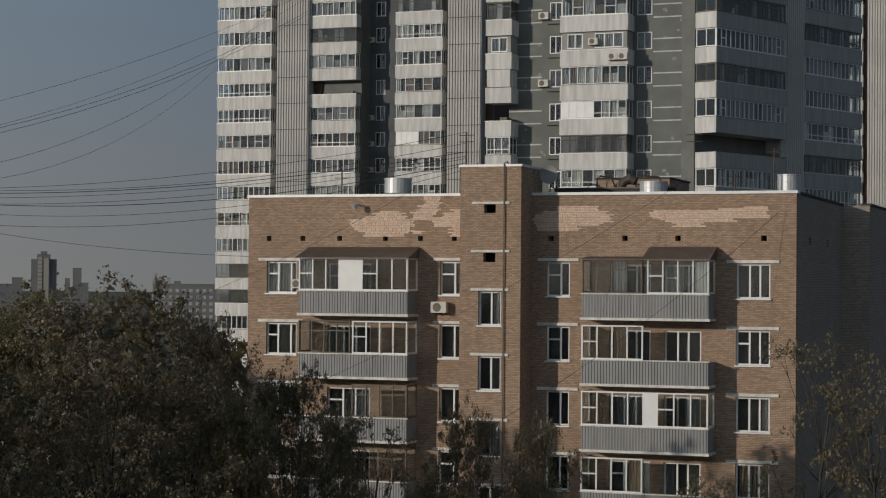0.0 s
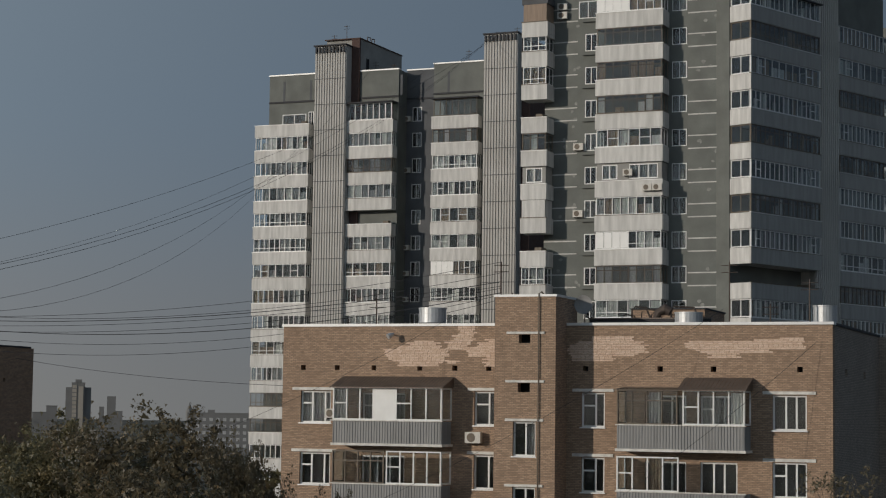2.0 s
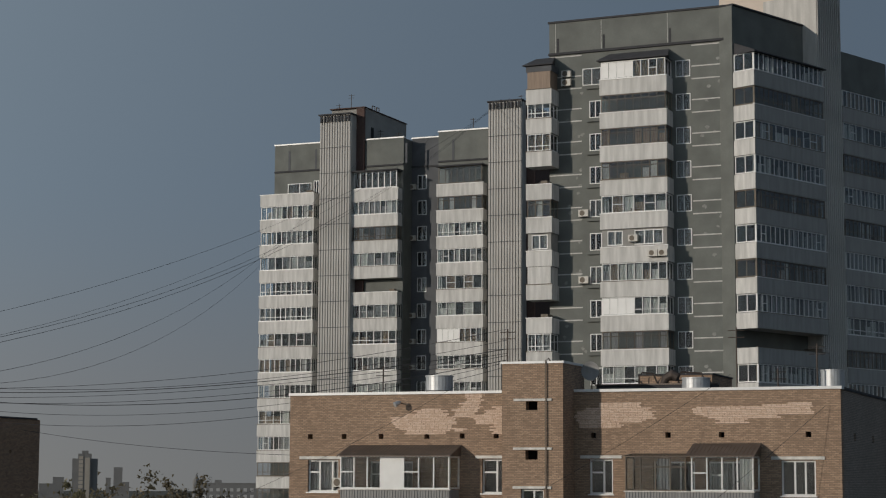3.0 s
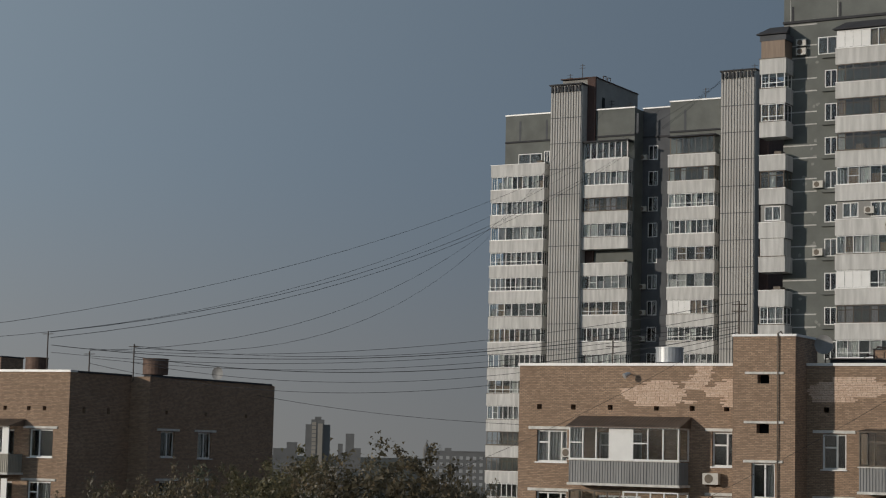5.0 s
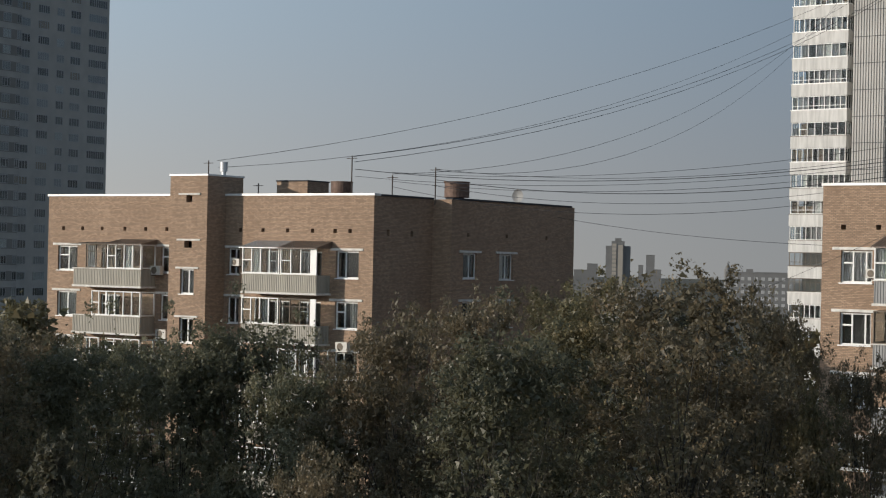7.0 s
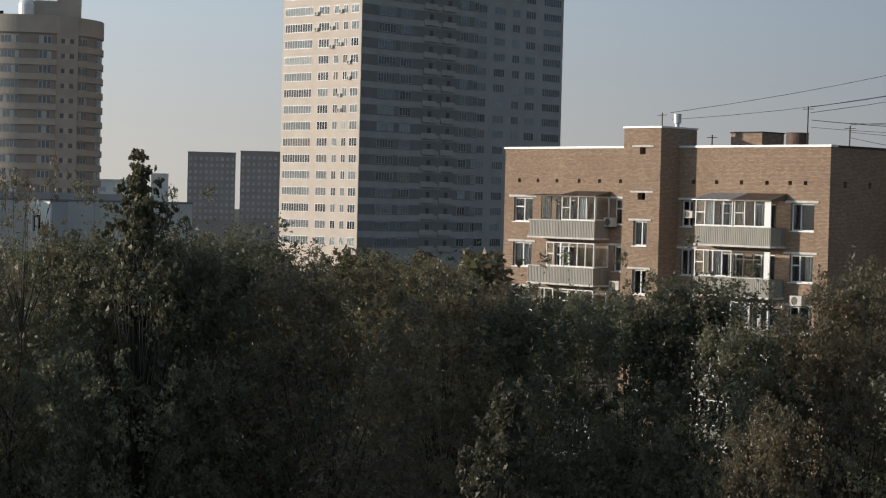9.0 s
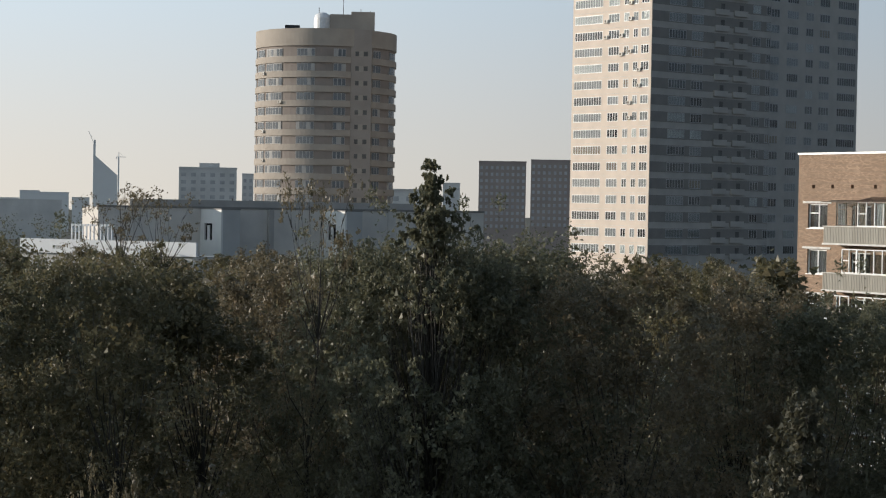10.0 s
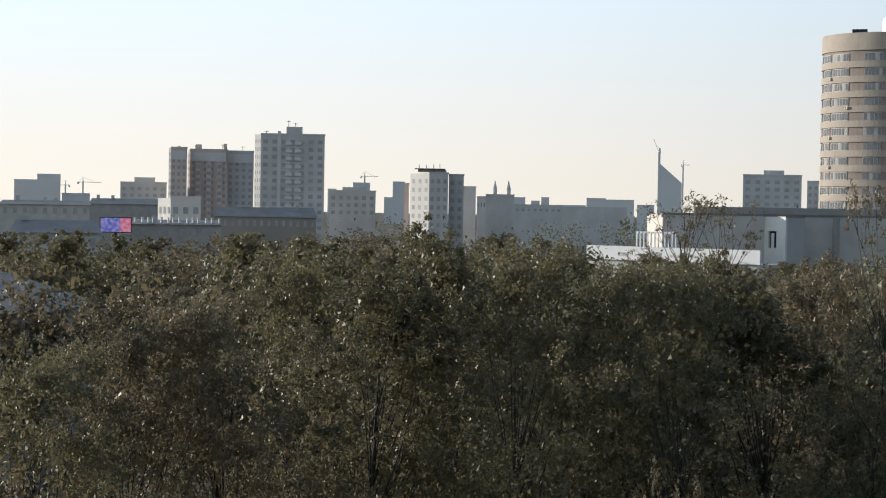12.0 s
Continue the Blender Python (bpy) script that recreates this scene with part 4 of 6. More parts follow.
# the next section, seen past the wing
p = spot(-11.7, 232)
TC = pose(p.x, p.y, 0, 0, 0, -22)
section = thing("apartment_tower", TC, "sunlit panel tower section with ribbed shaft past the grey tower", "apartment building", "panel towers")
part("front_wall", box(-1.5, 16, 0, 14, 0, 70), PANEL_GREY, section)
ribbed("stair_shaft", 2.75, 7.0, -1.7, 5.0, 0, 72, RIBBED, section)
part("shaft_wall", box(2.2, 2.74, -0.3, 2, 0, 71), RUST_BRICK, section)
for k in range(20):
    z = 62.6 - STOREY * k
    if z > 14:
        tower_balcony(section, 0.2, 2.1, 1.0, z, dice.choice(STYLES), PANEL_DARK)
        tower_balcony(section, 7.4, 12.5, 1.2, z, dice.choice(STYLES), PANEL_DARK)

# ---- the banded tower in the park ----
WT_EYE = spot(32.55, 348)
WT = pose(WT_EYE.x, WT_EYE.y, 0, 0, 0, 77.5)
LEFT = Matrix(((0, -1, 0, 0), (1, 0, 0, 0), (0, 0, 1, 0), (0, 0, 0, 1)))
banded = thing("apartment_tower", WT, "tall cream and dark-grey banded tower with many small windows", "apartment building", "panel towers")
# faces coloured by light: greyer for the shaded front, cream for the sunlit left
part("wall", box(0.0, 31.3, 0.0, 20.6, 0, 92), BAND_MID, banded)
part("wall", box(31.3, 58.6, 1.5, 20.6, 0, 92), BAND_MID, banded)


def strip_window(owner, a, b, z0, z1, m, glass_mat=None, y=0.0):
    w = part("window", frame_of(a, b, z0, z1, y - 0.05, [i / max(1, round((b - a) / 0.7)) for i in range(1, max(1, round((b - a) / 0.7)))], 0.1, 0.09), PVC if m is FLIP else DRUM_FRAME, owner, m=m)
    pane("pane", a + 0.05, b - 0.05, y - 0.02, y - 0.012, z0 + 0.05, z1 - 0.05, w)
    r = dice.random()
    # backing tones: some curtains, dark rooms, and grey painting the sky's reflection
    part("blind", box(a + 0.05, b - 0.05, y - 0.01, y - 0.003, z0 + 0.05, z1 - 0.05), CURTAIN if r < 0.1 else CURTAIN_TAN if r < 0.16 else CURTAIN_GREY if r < 0.5 else ROOM if r < 0.85 else DARK, w)


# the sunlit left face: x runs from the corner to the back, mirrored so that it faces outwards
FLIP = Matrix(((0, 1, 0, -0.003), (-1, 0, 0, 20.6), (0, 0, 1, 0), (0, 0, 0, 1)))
part("sunlit_wall", box(0.0, 20.597, -0.12, 0.0, 0, 92), LIGHT_PANEL, banded, "panel face painted sunlit cream", m=FLIP)
for k in range(30):
    z = 31.1 + 2.99 * (k - 9)
    if z > 88:
        break
    if z < 14:
        continue
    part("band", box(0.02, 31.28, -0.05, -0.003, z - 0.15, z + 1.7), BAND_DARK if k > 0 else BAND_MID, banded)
    part("sill_band", box(0, 20.59, -0.16, -0.123, z - 0.95, z - 0.9), WHITE_SLAB, banded, m=FLIP)
    for a, b in ((0.6, 8.0), (9.6, 12.4), (13.6, 14.9), (16.0, 17.2), (18.0, 20.0)):
        strip_window(banded, a, b, z, z + 1.6, FLIP, y=-0.12)
    for a, b in ((4.2, 8.6), (10.0, 13.0), (26.2, 28.4), (30.0, 31.2)):
        strip_window(banded, a, b, z, z + 1.6, None, y=-0.055)
    for a in (16.0, 21.0):
        part("loggia", box(a, a + 3.6, -0.35, -0.055, z - 0.9, z + 0.15), BAND_MID, banded)
        # flat dim sheet on the wall paints the shaded loggia opening
        part("loggia_opening", box(a + 1.6, a + 2.6, -0.075, -0.055, z + 0.16, z + 1.2), ROOM, banded)
    for a, b in ((32.3, 35.4), (37.6, 40.8), (43.0, 45.2), (47.0, 50.0), (52.4, 57.9)):
        strip_window(banded, a, b, z, z + 1.6, None, y=1.5)
    if k > 8:
        for a in (8.6, 14.9, 12.6, 17.2):
            if dice.random() < 0.28:
                conditioner(a + 0.1, z - 0.2 + dice.random() * 0.5, -0.12, WT @ FLIP, 0.9)
part("joint", box(31.3, 31.32, 0.0, 1.5, 0, 91), BAND_DARK, banded)

# ---- the round tower ----
RT_AT = spot(42.1, 408)
RT = pose(RT_AT.x, RT_AT.y, 0, 0, 0, 42.1)
drum = thing("round_tower", RT, "beige cylindrical tower block with brown window bands", "apartment building")


def ring_wall(r0, r1, q0, q1, z0, z1, steps=None):
    """Part of a ring; angles in degrees, 0 straight at the viewer, growing to the right."""
    s = Shape()
    steps = steps or max(2, int(abs(q1 - q0) / 4))
    inner, outer = [], []
    for i in range(steps + 1):
        q = radians(q0 + (q1 - q0) * i / steps)
        outer.append((r1 * math.sin(q), -r1 * math.cos(q)))
        inner.append((r0 * math.sin(q), -r0 * math.cos(q)))
    for i in range(steps):
        a, b, c, d = outer[i], outer[i + 1], inner[i + 1], inner[i]
        s.quad((*a, z0), (*b, z0), (*b, z1), (*a, z1))
        s.quad((*d, z0), (*a, z0), (*a, z1), (*d, z1))
        s.quad((*b, z0), (*c, z0), (*c, z1), (*b, z1))
        s.quad((*a, z1), (*b, z1), (*c, z1), (*d, z1))
        s.quad((*d, z0), (*c, z0), (*b, z0), (*a, z0))
    return s


part("core", Shape().prism([(14.4 * math.sin(q * math.pi / 36), -14.4 * math.cos(q * math.pi / 36)) for q in range(72)], 0, 59.2), ROUND_DARK, drum)
part("crown", ring_wall(14.4, 14.7, -180, 180, 56.1, 59.6, 96), ROUND_PALE, drum)
part("roof_cap", Shape().prism([(14.4 * math.sin(q * math.pi / 36), -14.4 * math.cos(q * math.pi / 36)) for q in range(72)], 59.2, 59.4), ROOFING, drum)
for k in range(19):
    z = 54.0 - 2.96 * k
    if z < 1:
        break
    for q0, q1 in ((-180, 20), (38, 180)):
        part("spandrel", ring_wall(14.4, 14.7, q0, q1, z - 1.3, z - 0.03), ROUND_PALE, drum)
    for q0, q1 in ((-74, -60), (-57, -38), (-24, -9), (6, 16), (41, 50), (64, 78), (-95, -80)):
        g = part("window", ring_wall(14.4, 14.52, q0, q1, z, z + 1.55), DRUM_FRAME, drum)
        n = max(2, int((q1 - q0) / 3))
        for i in range(n):
            a, b = q0 + (q1 - q0) * (i + 0.12) / n, q0 + (q1 - q0) * (i + 0.88) / n
            part("pane", ring_wall(14.45, 14.55, a, b, z + 0.1, z + 1.45, 1), DRUM_PANE if dice.random() < 0.85 else CURTAIN_GREY, g)
    # dim sheets on the loggia wall, shade of its openings as colour
    part("loggia_opening", box(5.9, 6.6, -13.63, -13.6, z + 0.2, z + 1.1), ROOM, drum)
    part("loggia_opening", box(7.6, 8.4, -13.63, -13.6, z + 0.2, z + 1.1), ROOM, drum)
    part("loggia_panel", box(6.65, 7.5, -13.66, -13.6, z, z + 1.2), ROUND_PALE, drum)
    if k % 2:
        q = radians(dice.choice((-60, -40, -5, 62)))
        c = conditioner(0, 0, 0, RT @ pose(14.7 * math.sin(q), -14.7 * math.cos(q), z - 0.7, 0, 0, math.degrees(q)))
part("loggia_wall", box(5.0, 9.2, -13.6, -10.5, 0, 59.55), ROUND_MID, drum)
part("lift_house", box(5.0, 9.8, -9, -2, 59.4, 63.6), ROUND_PALE, drum)
part("lift_house", box(0.6, 4.99, -9, -3, 59.4, 63.0), ROUND_PALE, drum)
dome = Shape()
for h0, h1, r0, r1 in ((59.4, 62.2, 1.75, 1.75), (62.2, 62.9, 1.75, 1.45), (62.9, 63.3, 1.45, 0.8), (63.3, 63.4, 0.8, 0.05)):
    for q in range(20):
        q0, q1 = q * math.pi / 10, (q + 1) * math.pi / 10
        dome.quad(*[(-0.9 + r * math.sin(w), -8 - r * math.cos(w), h) for r, w, h in ((r0, q0, h0), (r0, q1, h0), (r1, q1, h1), (r1, q0, h1))])
part("dome", dome, COPING, drum, "white domed water tank housing")
for x, h in ((3.4, 3.2), (7.0, 1.4), (9.0, 1.0), (-1.6, 1.5)):
    part("roof_mast", Shape().tube([(x, -5, 61.5), (x, -5, 63.2 + h)], 0.06), IRON, drum)
part("roof_hatch", box(-8.5, -5.5, -9, -7, 59.4, 60.6), ROOFING, drum)


# ---- trees ----
def leaf_cloud(rng, centres, spread, count, size, outward=0.0):
    """count pointed leaves of about that size, strewn round the clump centres; outward: how far they face away from the trunk."""
    c = centres[rng.integers(0, len(centres), count)]
    p = c[:, :3] + rng.normal(0, 1, (count, 3)) * c[:, 3:4] * spread
    n = rng.normal(0, 1, (count, 3)) + np.array((0, 0, 0.5))
    if outward:
        side = p * np.array((1, 1, 0))
        side /= np.linalg.norm(side, axis=1, keepdims=True) + 0.01
        away = (p - c[:, :3]) / (c[:, 3:4] + 0.01)
        n = n * 0.95 + outward * (side + 0.5 * away)
    n /= np.linalg.norm(n, axis=1, keepdims=True)
    a = np.cross(n, rng.normal(0, 1, (count, 3)))
    a /= np.linalg.norm(a, axis=1, keepdims=True)
    b = np.cross(n, a)
    s = size * rng.uniform(0.6, 1.3, (count, 1))
    v = np.stack((p - a * s * 0.5 - b * s * 0.36, p + a * s * 0.62, p - a * s * 0.35 + b * s * 0.4), 1)
    return v.reshape(-1, 3)


def crown_mesh(name, seed, mat, high, wide, base, lobes, leaves, size, shape="round", fill=1500):
    """Leaves of a crown: clumps on limbs that fill an uneven envelope, thinner inside. Returns the mesh and the limb ends."""
    rng = np.random.default_rng(seed)
    ends = []
    for i in range(lobes):
        h = rng.uniform(0, 1) ** (0.6 if shape == "round" else 0.8)
        if shape == "round":
            r = wide * (0.4 * math.sqrt(max(0.02, 1 - (max(0.0, h - 0.4) / 0.63) ** 2)) + 0.6 * (1 - max(0.0, h - 0.4) ** 1.35 * 1.75) - max(0.0, 0.4 - h) ** 2 * 2)
        elif shape == "spire":
            r = wide * min(1.0, 1.2 * (1.015 - h) + 3.0 * max(0.0, 0.93 - h))
        elif shape == "plume":
            r = wide * (1.02 - h) ** 0.75
        else:
            r = wide * (0.4 + 0.6 * math.sin(math.pi * min(1, h * 0.9 + 0.1)))
        q = rng.uniform(0, 2 * math.pi)
        d = max(0.15, r) * rng.uniform(0.5, 1.0) * (1 + 0.22 * math.sin(3 * q + seed) + 0.12 * math.sin(7 * h + 2 * q))
        ends.append((d * math.cos(q), d * math.sin(q), base + (high - base) * h + rng.normal(0, 0.3), rng.uniform(0.5, 1.05) * wide / 4.2 * (0.75 - 0.6 * h if shape == "spire" else 1.12 - 0.35 * h)))
    ends = np.array(ends)
    twigs = np.repeat(ends, 9, 0)
    twigs[:, :3] += rng.normal(0, 1, (len(twigs), 3)) * twigs[:, 3:4] * np.array((0.66, 0.66, 0.46))
    twigs[:, 3] *= 0.28
    v = [leaf_cloud(rng, twigs, 0.56, leaves, size, 0.45)]
    if fill:
        inner = ends.copy()
        inner[:, :2] *= 0.66
        inner[:, 2] -= 0.6
        v.append(leaf_cloud(rng, inner, 0.6, int(fill * 1.5), size * 1.7, 0.6))
    v = np.concatenate(v)
    lift = high / np.quantile(v[:, 2], 0.9997 if shape == "spire" else 0.998)
    v[:, 2] *= lift
    ends[:, 2] *= lift
    me = bpy.data.meshes.new(name)
    me.from_pydata(v.tolist(), [], np.arange(len(v)).reshape(-1, 3).tolist())
    me.materials.append(mat)
    return me, ends


def trunk_shape(seed, high, base, ends, thick):
    r = random.Random(seed)
    s = Shape()
    spine = [Vector((r.uniform(-0.25, 0.25) * i / 5, r.uniform(-0.25, 0.25) * i / 5, high * (0.88 if thick < 0.2 else 0.74) * i / 8)) for i in range(9)]
    s.tube(spine, [thick * (1 - i / 8.6) + 0.02 for i in range(9)], 8)
    for e in ends:
        end = Vector(e[:3])
        k = max(0.12, min(0.9, (end.z - math.hypot(end.x, end.y) * 0.75) / (high * 0.93)))
        a = spine[int(k * 8)].lerp(spine[min(8, int(k * 8) + 1)], k * 8 % 1)
        mid = a.lerp(end, 0.5) + Vector((r.uniform(-0.3, 0.3), r.uniform(-0.3, 0.3), -0.25))
        s.tube([a, mid, mid.lerp(end, 0.7)], [thick * 0.16 * (1 - k) + 0.018, 0.02, 0.008], 4)
        for _ in range(2 if thick < 0.2 else 0):
            tip = end + Vector((r.gauss(0, 0.6), r.gauss(0, 0.6), r.gauss(0.1, 0.5))) * min(1.0, e[3] * 0.6)
            s.tube([mid.lerp(end, 0.6), tip], [0.014, 0.006], 4)
    return s


def tree(name, seed, mat, high, wide, base, lobes, leaves, size, label, shape="round", fill=1500, thick=0.22):
    t = thing(name, pose(0, 0, -60), label, "tree", "park trees")
    crown, ends = crown_mesh("crown", seed, mat, high, wide, base, lobes, leaves, size, shape, fill)
    part("trunk", trunk_shape(seed, high, base, ends, thick).mesh("trunk", BARK, smooth=True), BARK, t)
    part("crown", crown, mat, t)
    return t


KINDS = {
    "green": tree("linden_tree", 11, LEAF, 20, 5.6, 3, 66, 38000, 0.1, "full-crowned green linden tree with some yellowing leaves", fill=4200),
    "green2": tree("linden_tree", 12, LEAF, 20, 5.1, 3, 60, 37000, 0.1, "dense green linden tree in the park", fill=4000),
    "dark": tree("maple_tree", 13, LEAF_DARK, 20, 5.6, 4, 58, 38000, 0.105, "dark green full-crowned maple tree", fill=4600),
    "turn": tree("elm_tree", 14, LEAF_TURN, 20, 5.1, 3, 64, 36000, 0.097, "elm tree with olive and yellow autumn leaves", fill=3600),
    "spire": tree("ash_tree", 15, LEAF_DARK, 24, 4.8, 5, 420, 46000, 0.11, "tall spiky-topped dark green ash tree", "spire", fill=3600),
    "willow": tree("willow_tree", 16, BLADE, 15, 2.6, 3, 70, 18000, 0.11, "slender pale grey-green willow tree", "plume", 900, 0.1),
    "sparse": tree("birch_tree", 17, LEAF_TURN, 20, 3.0, 7, 54, 5600, 0.105, "half-bare slender tree with few brown leaves", "oval", 0, 0.16),
    "wood": tree("park_tree", 18, LEAF, 20, 5.2, 4, 60, 6800, 0.25, "leafy green tree in the park beyond", fill=900),
    "wood_turn": tree("park_tree", 19, LEAF_TURN, 20, 5.0, 4, 56, 5800, 0.25, "olive-brown autumn tree in the park beyond", fill=800),
}
planter = random.Random(21)


def plant(kind, turn, far, high, wide=1.0):
    """Copies a tree of that kind to its place; high: its top over the ground."""
    src = KINDS[kind]
    full = {"spire": 24, "willow": 15}.get(kind, 20)
    p = spot(turn, far)
    k = high / full
    m = pose(p.x, p.y, 0, 0, 0, planter.uniform(0, 360)) @ Matrix.Diagonal((k * wide, k * wide, k, 1))
    return copy_thing(src, m)


NEAR = (
    # turn, distance, height, kind, width
    (12.9, 66, 23.6, "green2", 0.95), (9.5, 60, 24.0, "turn", 1.0), (14.8, 57, 22.4, "dark", 0.9), (7.4, 66, 23.2, "turn", 0.62), (11.2, 86, 22.3, "dark", 1.0),
    (4.3, 68, 21.2, "turn", 0.5), (5.5, 64, 20.2, "green2", 0.5), (3.2, 66, 19.8, "turn", 0.45), (1.9, 70, 19.4, "sparse", 0.9), (-0.6, 68, 19.9, "turn", 0.4), (-2.9, 66, 19.6, "turn", 0.48), (0.6, 62, 18.2, "green2", 0.55),
    (-11.0, 72, 22.2, "sparse", 0.9), (-12.6, 66, 21.6, "sparse", 0.8), (-8.0, 62, 18.2, "sparse", 0.8), (-5.5, 60, 16.9, "green", 0.65), (-14.5, 70, 20.6, "turn", 0.8),
    (17.8, 62, 22.6, "turn", 0.8), (15.4, 72, 23.0, "turn", 0.8), (18.9, 64, 20.8, "turn", 0.75), (13.3, 96, 22.8, "green", 0.9),
    (22.5, 66, 22.3, "dark", 0.9), (20.9, 63, 20.9, "dark", 0.75), (24.3, 66, 21.6, "dark", 0.85), (25.9, 70, 21.5, "dark", 0.8), (20.3, 56, 18.6, "turn", 0.7), (27.6, 66, 21.5, "dark", 0.9),
    (27.9, 46, 19.8, "willow", 0.8), (30.0, 66, 21.9, "turn", 0.9), (31.4, 86, 21.6, "green", 0.9), (28.4, 98, 20.4, "turn", 1.0), (33.2, 60, 22.4, "turn", 0.95),
    (36.2, 66, 23.4, "dark", 1.0), (38.95, 58, 25.4, "spire", 0.8), (37.6, 59, 23.3, "dark", 0.75), (40.1, 60, 23.5, "dark", 0.75), (38.0, 64, 22.6, "green", 0.8), (41.0, 66, 23.2, "dark", 0.9), (42.4, 60, 25.0, "sparse", 0.5),
    (43.9, 72, 22.2, "turn", 0.85), (45.9, 62, 22.4, "green2", 1.0), (48.2, 58, 22.5, "green", 0.9), (50.4, 64, 22.6, "dark", 1.0), (48.8, 86, 21.8, "turn", 0.8),
    (52.6, 60, 22.9, "green", 0.95), (54.9, 68, 23.3, "green2", 0.9), (57.2, 60, 22.6, "green2", 1.0), (59.4, 66, 22.4, "green", 0.9),
    (61.6, 58, 21.6, "turn", 0.9), (64.2, 56, 21.0, "turn", 0.9), (66.6, 52, 20.2, "green", 0.9), (48.0, 124, 25.0, "sparse", 1.1), (47.0, 128, 24.4, "sparse", 0.9),
    (48.4, 26, 20.25, "turn", 0.3),
)
for turn, far, high, kind, wide in NEAR:
    plant(kind, turn, far, high, wide)
# the park behind, thinning to the distance
for far, high, step in ((100, 22.6, 3.1), (128, 21.6, 2.5), (165, 20.6, 2.1), (215, 19.6, 1.8), (280, 18.6, 1.5)):
    turn = -16.0
    while turn < 72:
        turn += step * planter.uniform(0.75, 1.3)
        f = far * planter.uniform(0.9, 1.1)
        if turn < 6 or (far < 150 and 10 < turn < 28) or (turn < 13 and far > 160) or (24 < turn < 36 and f > 330):
            continue
        high_here = 24 - (0.0225 if turn < 52 else 0.0125 if turn < 60 else 0.0165) * f - 0.5
        plant(planter.choice(("wood", "wood", "wood_turn")), turn, f, high_here + planter.uniform(-1.5, 0.5), planter.uniform(0.9, 1.25))
for name in list(KINDS):
    src = KINDS[name]
    for o in (*src.children_recursive, src):
        bpy.data.objects.remove(o)
# woods on the skyline, past counting
rng = np.random.default_rng(5)
n = 1500
q = np.radians(rng.uniform(-18, 74, n))
far = 330 + 1700 * rng.uniform(0, 1, n) ** 1.5
top = rng.uniform(10, 15.5, n)
cs = np.stack((-np.sin(q) * far, np.cos(q) * far, top - 2.5, np.full(n, 1.7) + far / 900), 1)
v = np.concatenate([leaf_cloud(rng, cs, 0.9, 60000, 1.1)])
me = bpy.data.meshes.new("woods")
me.from_pydata(v.tolist(), [], np.arange(len(v)).reshape(-1, 3).tolist())
me.materials.append(LEAF_DARK)
woods = tagged(new("woods", me), "distant olive-green woods between the buildings", "trees", kind="stuff")


# ---- the city behind the park ----
def far_block(turn0, turn1, top, far, mat, label, storeys=0, cols=0, lit=0.0, roof=None, name="city_block", face=None):
    """A building that spans two bearings; lit: the share of its width taken by an end wall painted paler as sunlit."""
    mid = (turn0 + turn1) / 2
    wide = 2 * far * math.tan(radians(turn0 - turn1) / 2)
    p = spot(mid, far)
    t = thing(name, pose(p.x, p.y, 0, 0, 0, mid), label, "building", "city blocks")
    deep = max(10.0, wide * 0.5)
    a = -wide / 2 + wide * lit
    part("wall", box(a, wide / 2, 0, deep, 0, top), mat, t)
    # the sun on the end wall is partly put into its paler colour
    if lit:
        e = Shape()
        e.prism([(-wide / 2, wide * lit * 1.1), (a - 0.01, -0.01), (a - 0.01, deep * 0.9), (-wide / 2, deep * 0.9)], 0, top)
        part("end_wall", e, face or HAZED_PALE, t)
    part("roof_edge", box(a - 0.1, wide / 2 + 0.2, -0.2, deep, top, top + 0.5), mat, t)
    if storeys:
        z = top - 2.6
        for k in range(storeys):
            if z < 8:
                break
            for i in range(cols):
                x = a + (wide / 2 - a) * (i + 0.25) / cols
                w = (wide / 2 - a) / cols * 0.5
                part("window", box(x, x + w, -0.06, -0.003, z - 0.8, z + 0.7), HAZED_GLASS, t)
            if lit:
                for i in range(3):
                    f = (i + 0.3) / 3
                    x0, x1 = -wide / 2 + wide * lit * f, -wide / 2 + wide * lit * (f + 0.14)
                    y0 = wide * lit * 1.1
                    s = Shape()
                    s.quad((x0, y0 * (1 - f) - 0.1, z - 0.8), (x1, y0 * (1 - f - 0.14) - 0.1, z - 0.8), (x1, y0 * (1 - f - 0.14) - 0.1, z + 0.7), (x0, y0 * (1 - f) - 0.1, z + 0.7))
                    part("window", s, HAZED_GLASS, t)
            z -= 3.0
    for r0, r1, h in roof or ():
        part("roof_house", box(-wide / 2 + wide * r0, -wide / 2 + wide * r1, 2, deep * 0.6, top + 0.5, top + h), mat, t)
    return t


def roof_mast(owner, x, y, z, h, arms=0):
    """A thin aerial on a far roof, with short cross arms."""
    part("roof_mast", Shape().tube([(x, y, z), (x, y, z + h)], 0.12, 5), IRON, owner)
    for i in range(arms):
        part("mast_arm", Shape().tube([(x - 0.8, y, z + h - 0.4 - 0.7 * i), (x + 0.8, y, z + h - 0.4 - 0.7 * i)], 0.08, 4), IRON, owner)


grey_slab = far_block(60.66, 58.61, 49.8, 750, HAZED_GREY, "sixteen-storey grey slab block with an end painted sunlit-pale", 14, 7, 0.09, ((0.45, 0.68, 3.2),))
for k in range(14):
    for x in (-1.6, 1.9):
        part("balcony", box(x, x + 2.6, -1.0, -0.063, 46.0 - 3.0 * k, 47.1 - 3.0 * k), HAZED_PALE, grey_slab)
part("stair_strip", box(-4.6, -3.4, -0.35, -0.063, 8, 51.2), HAZED_PALE, grey_slab)
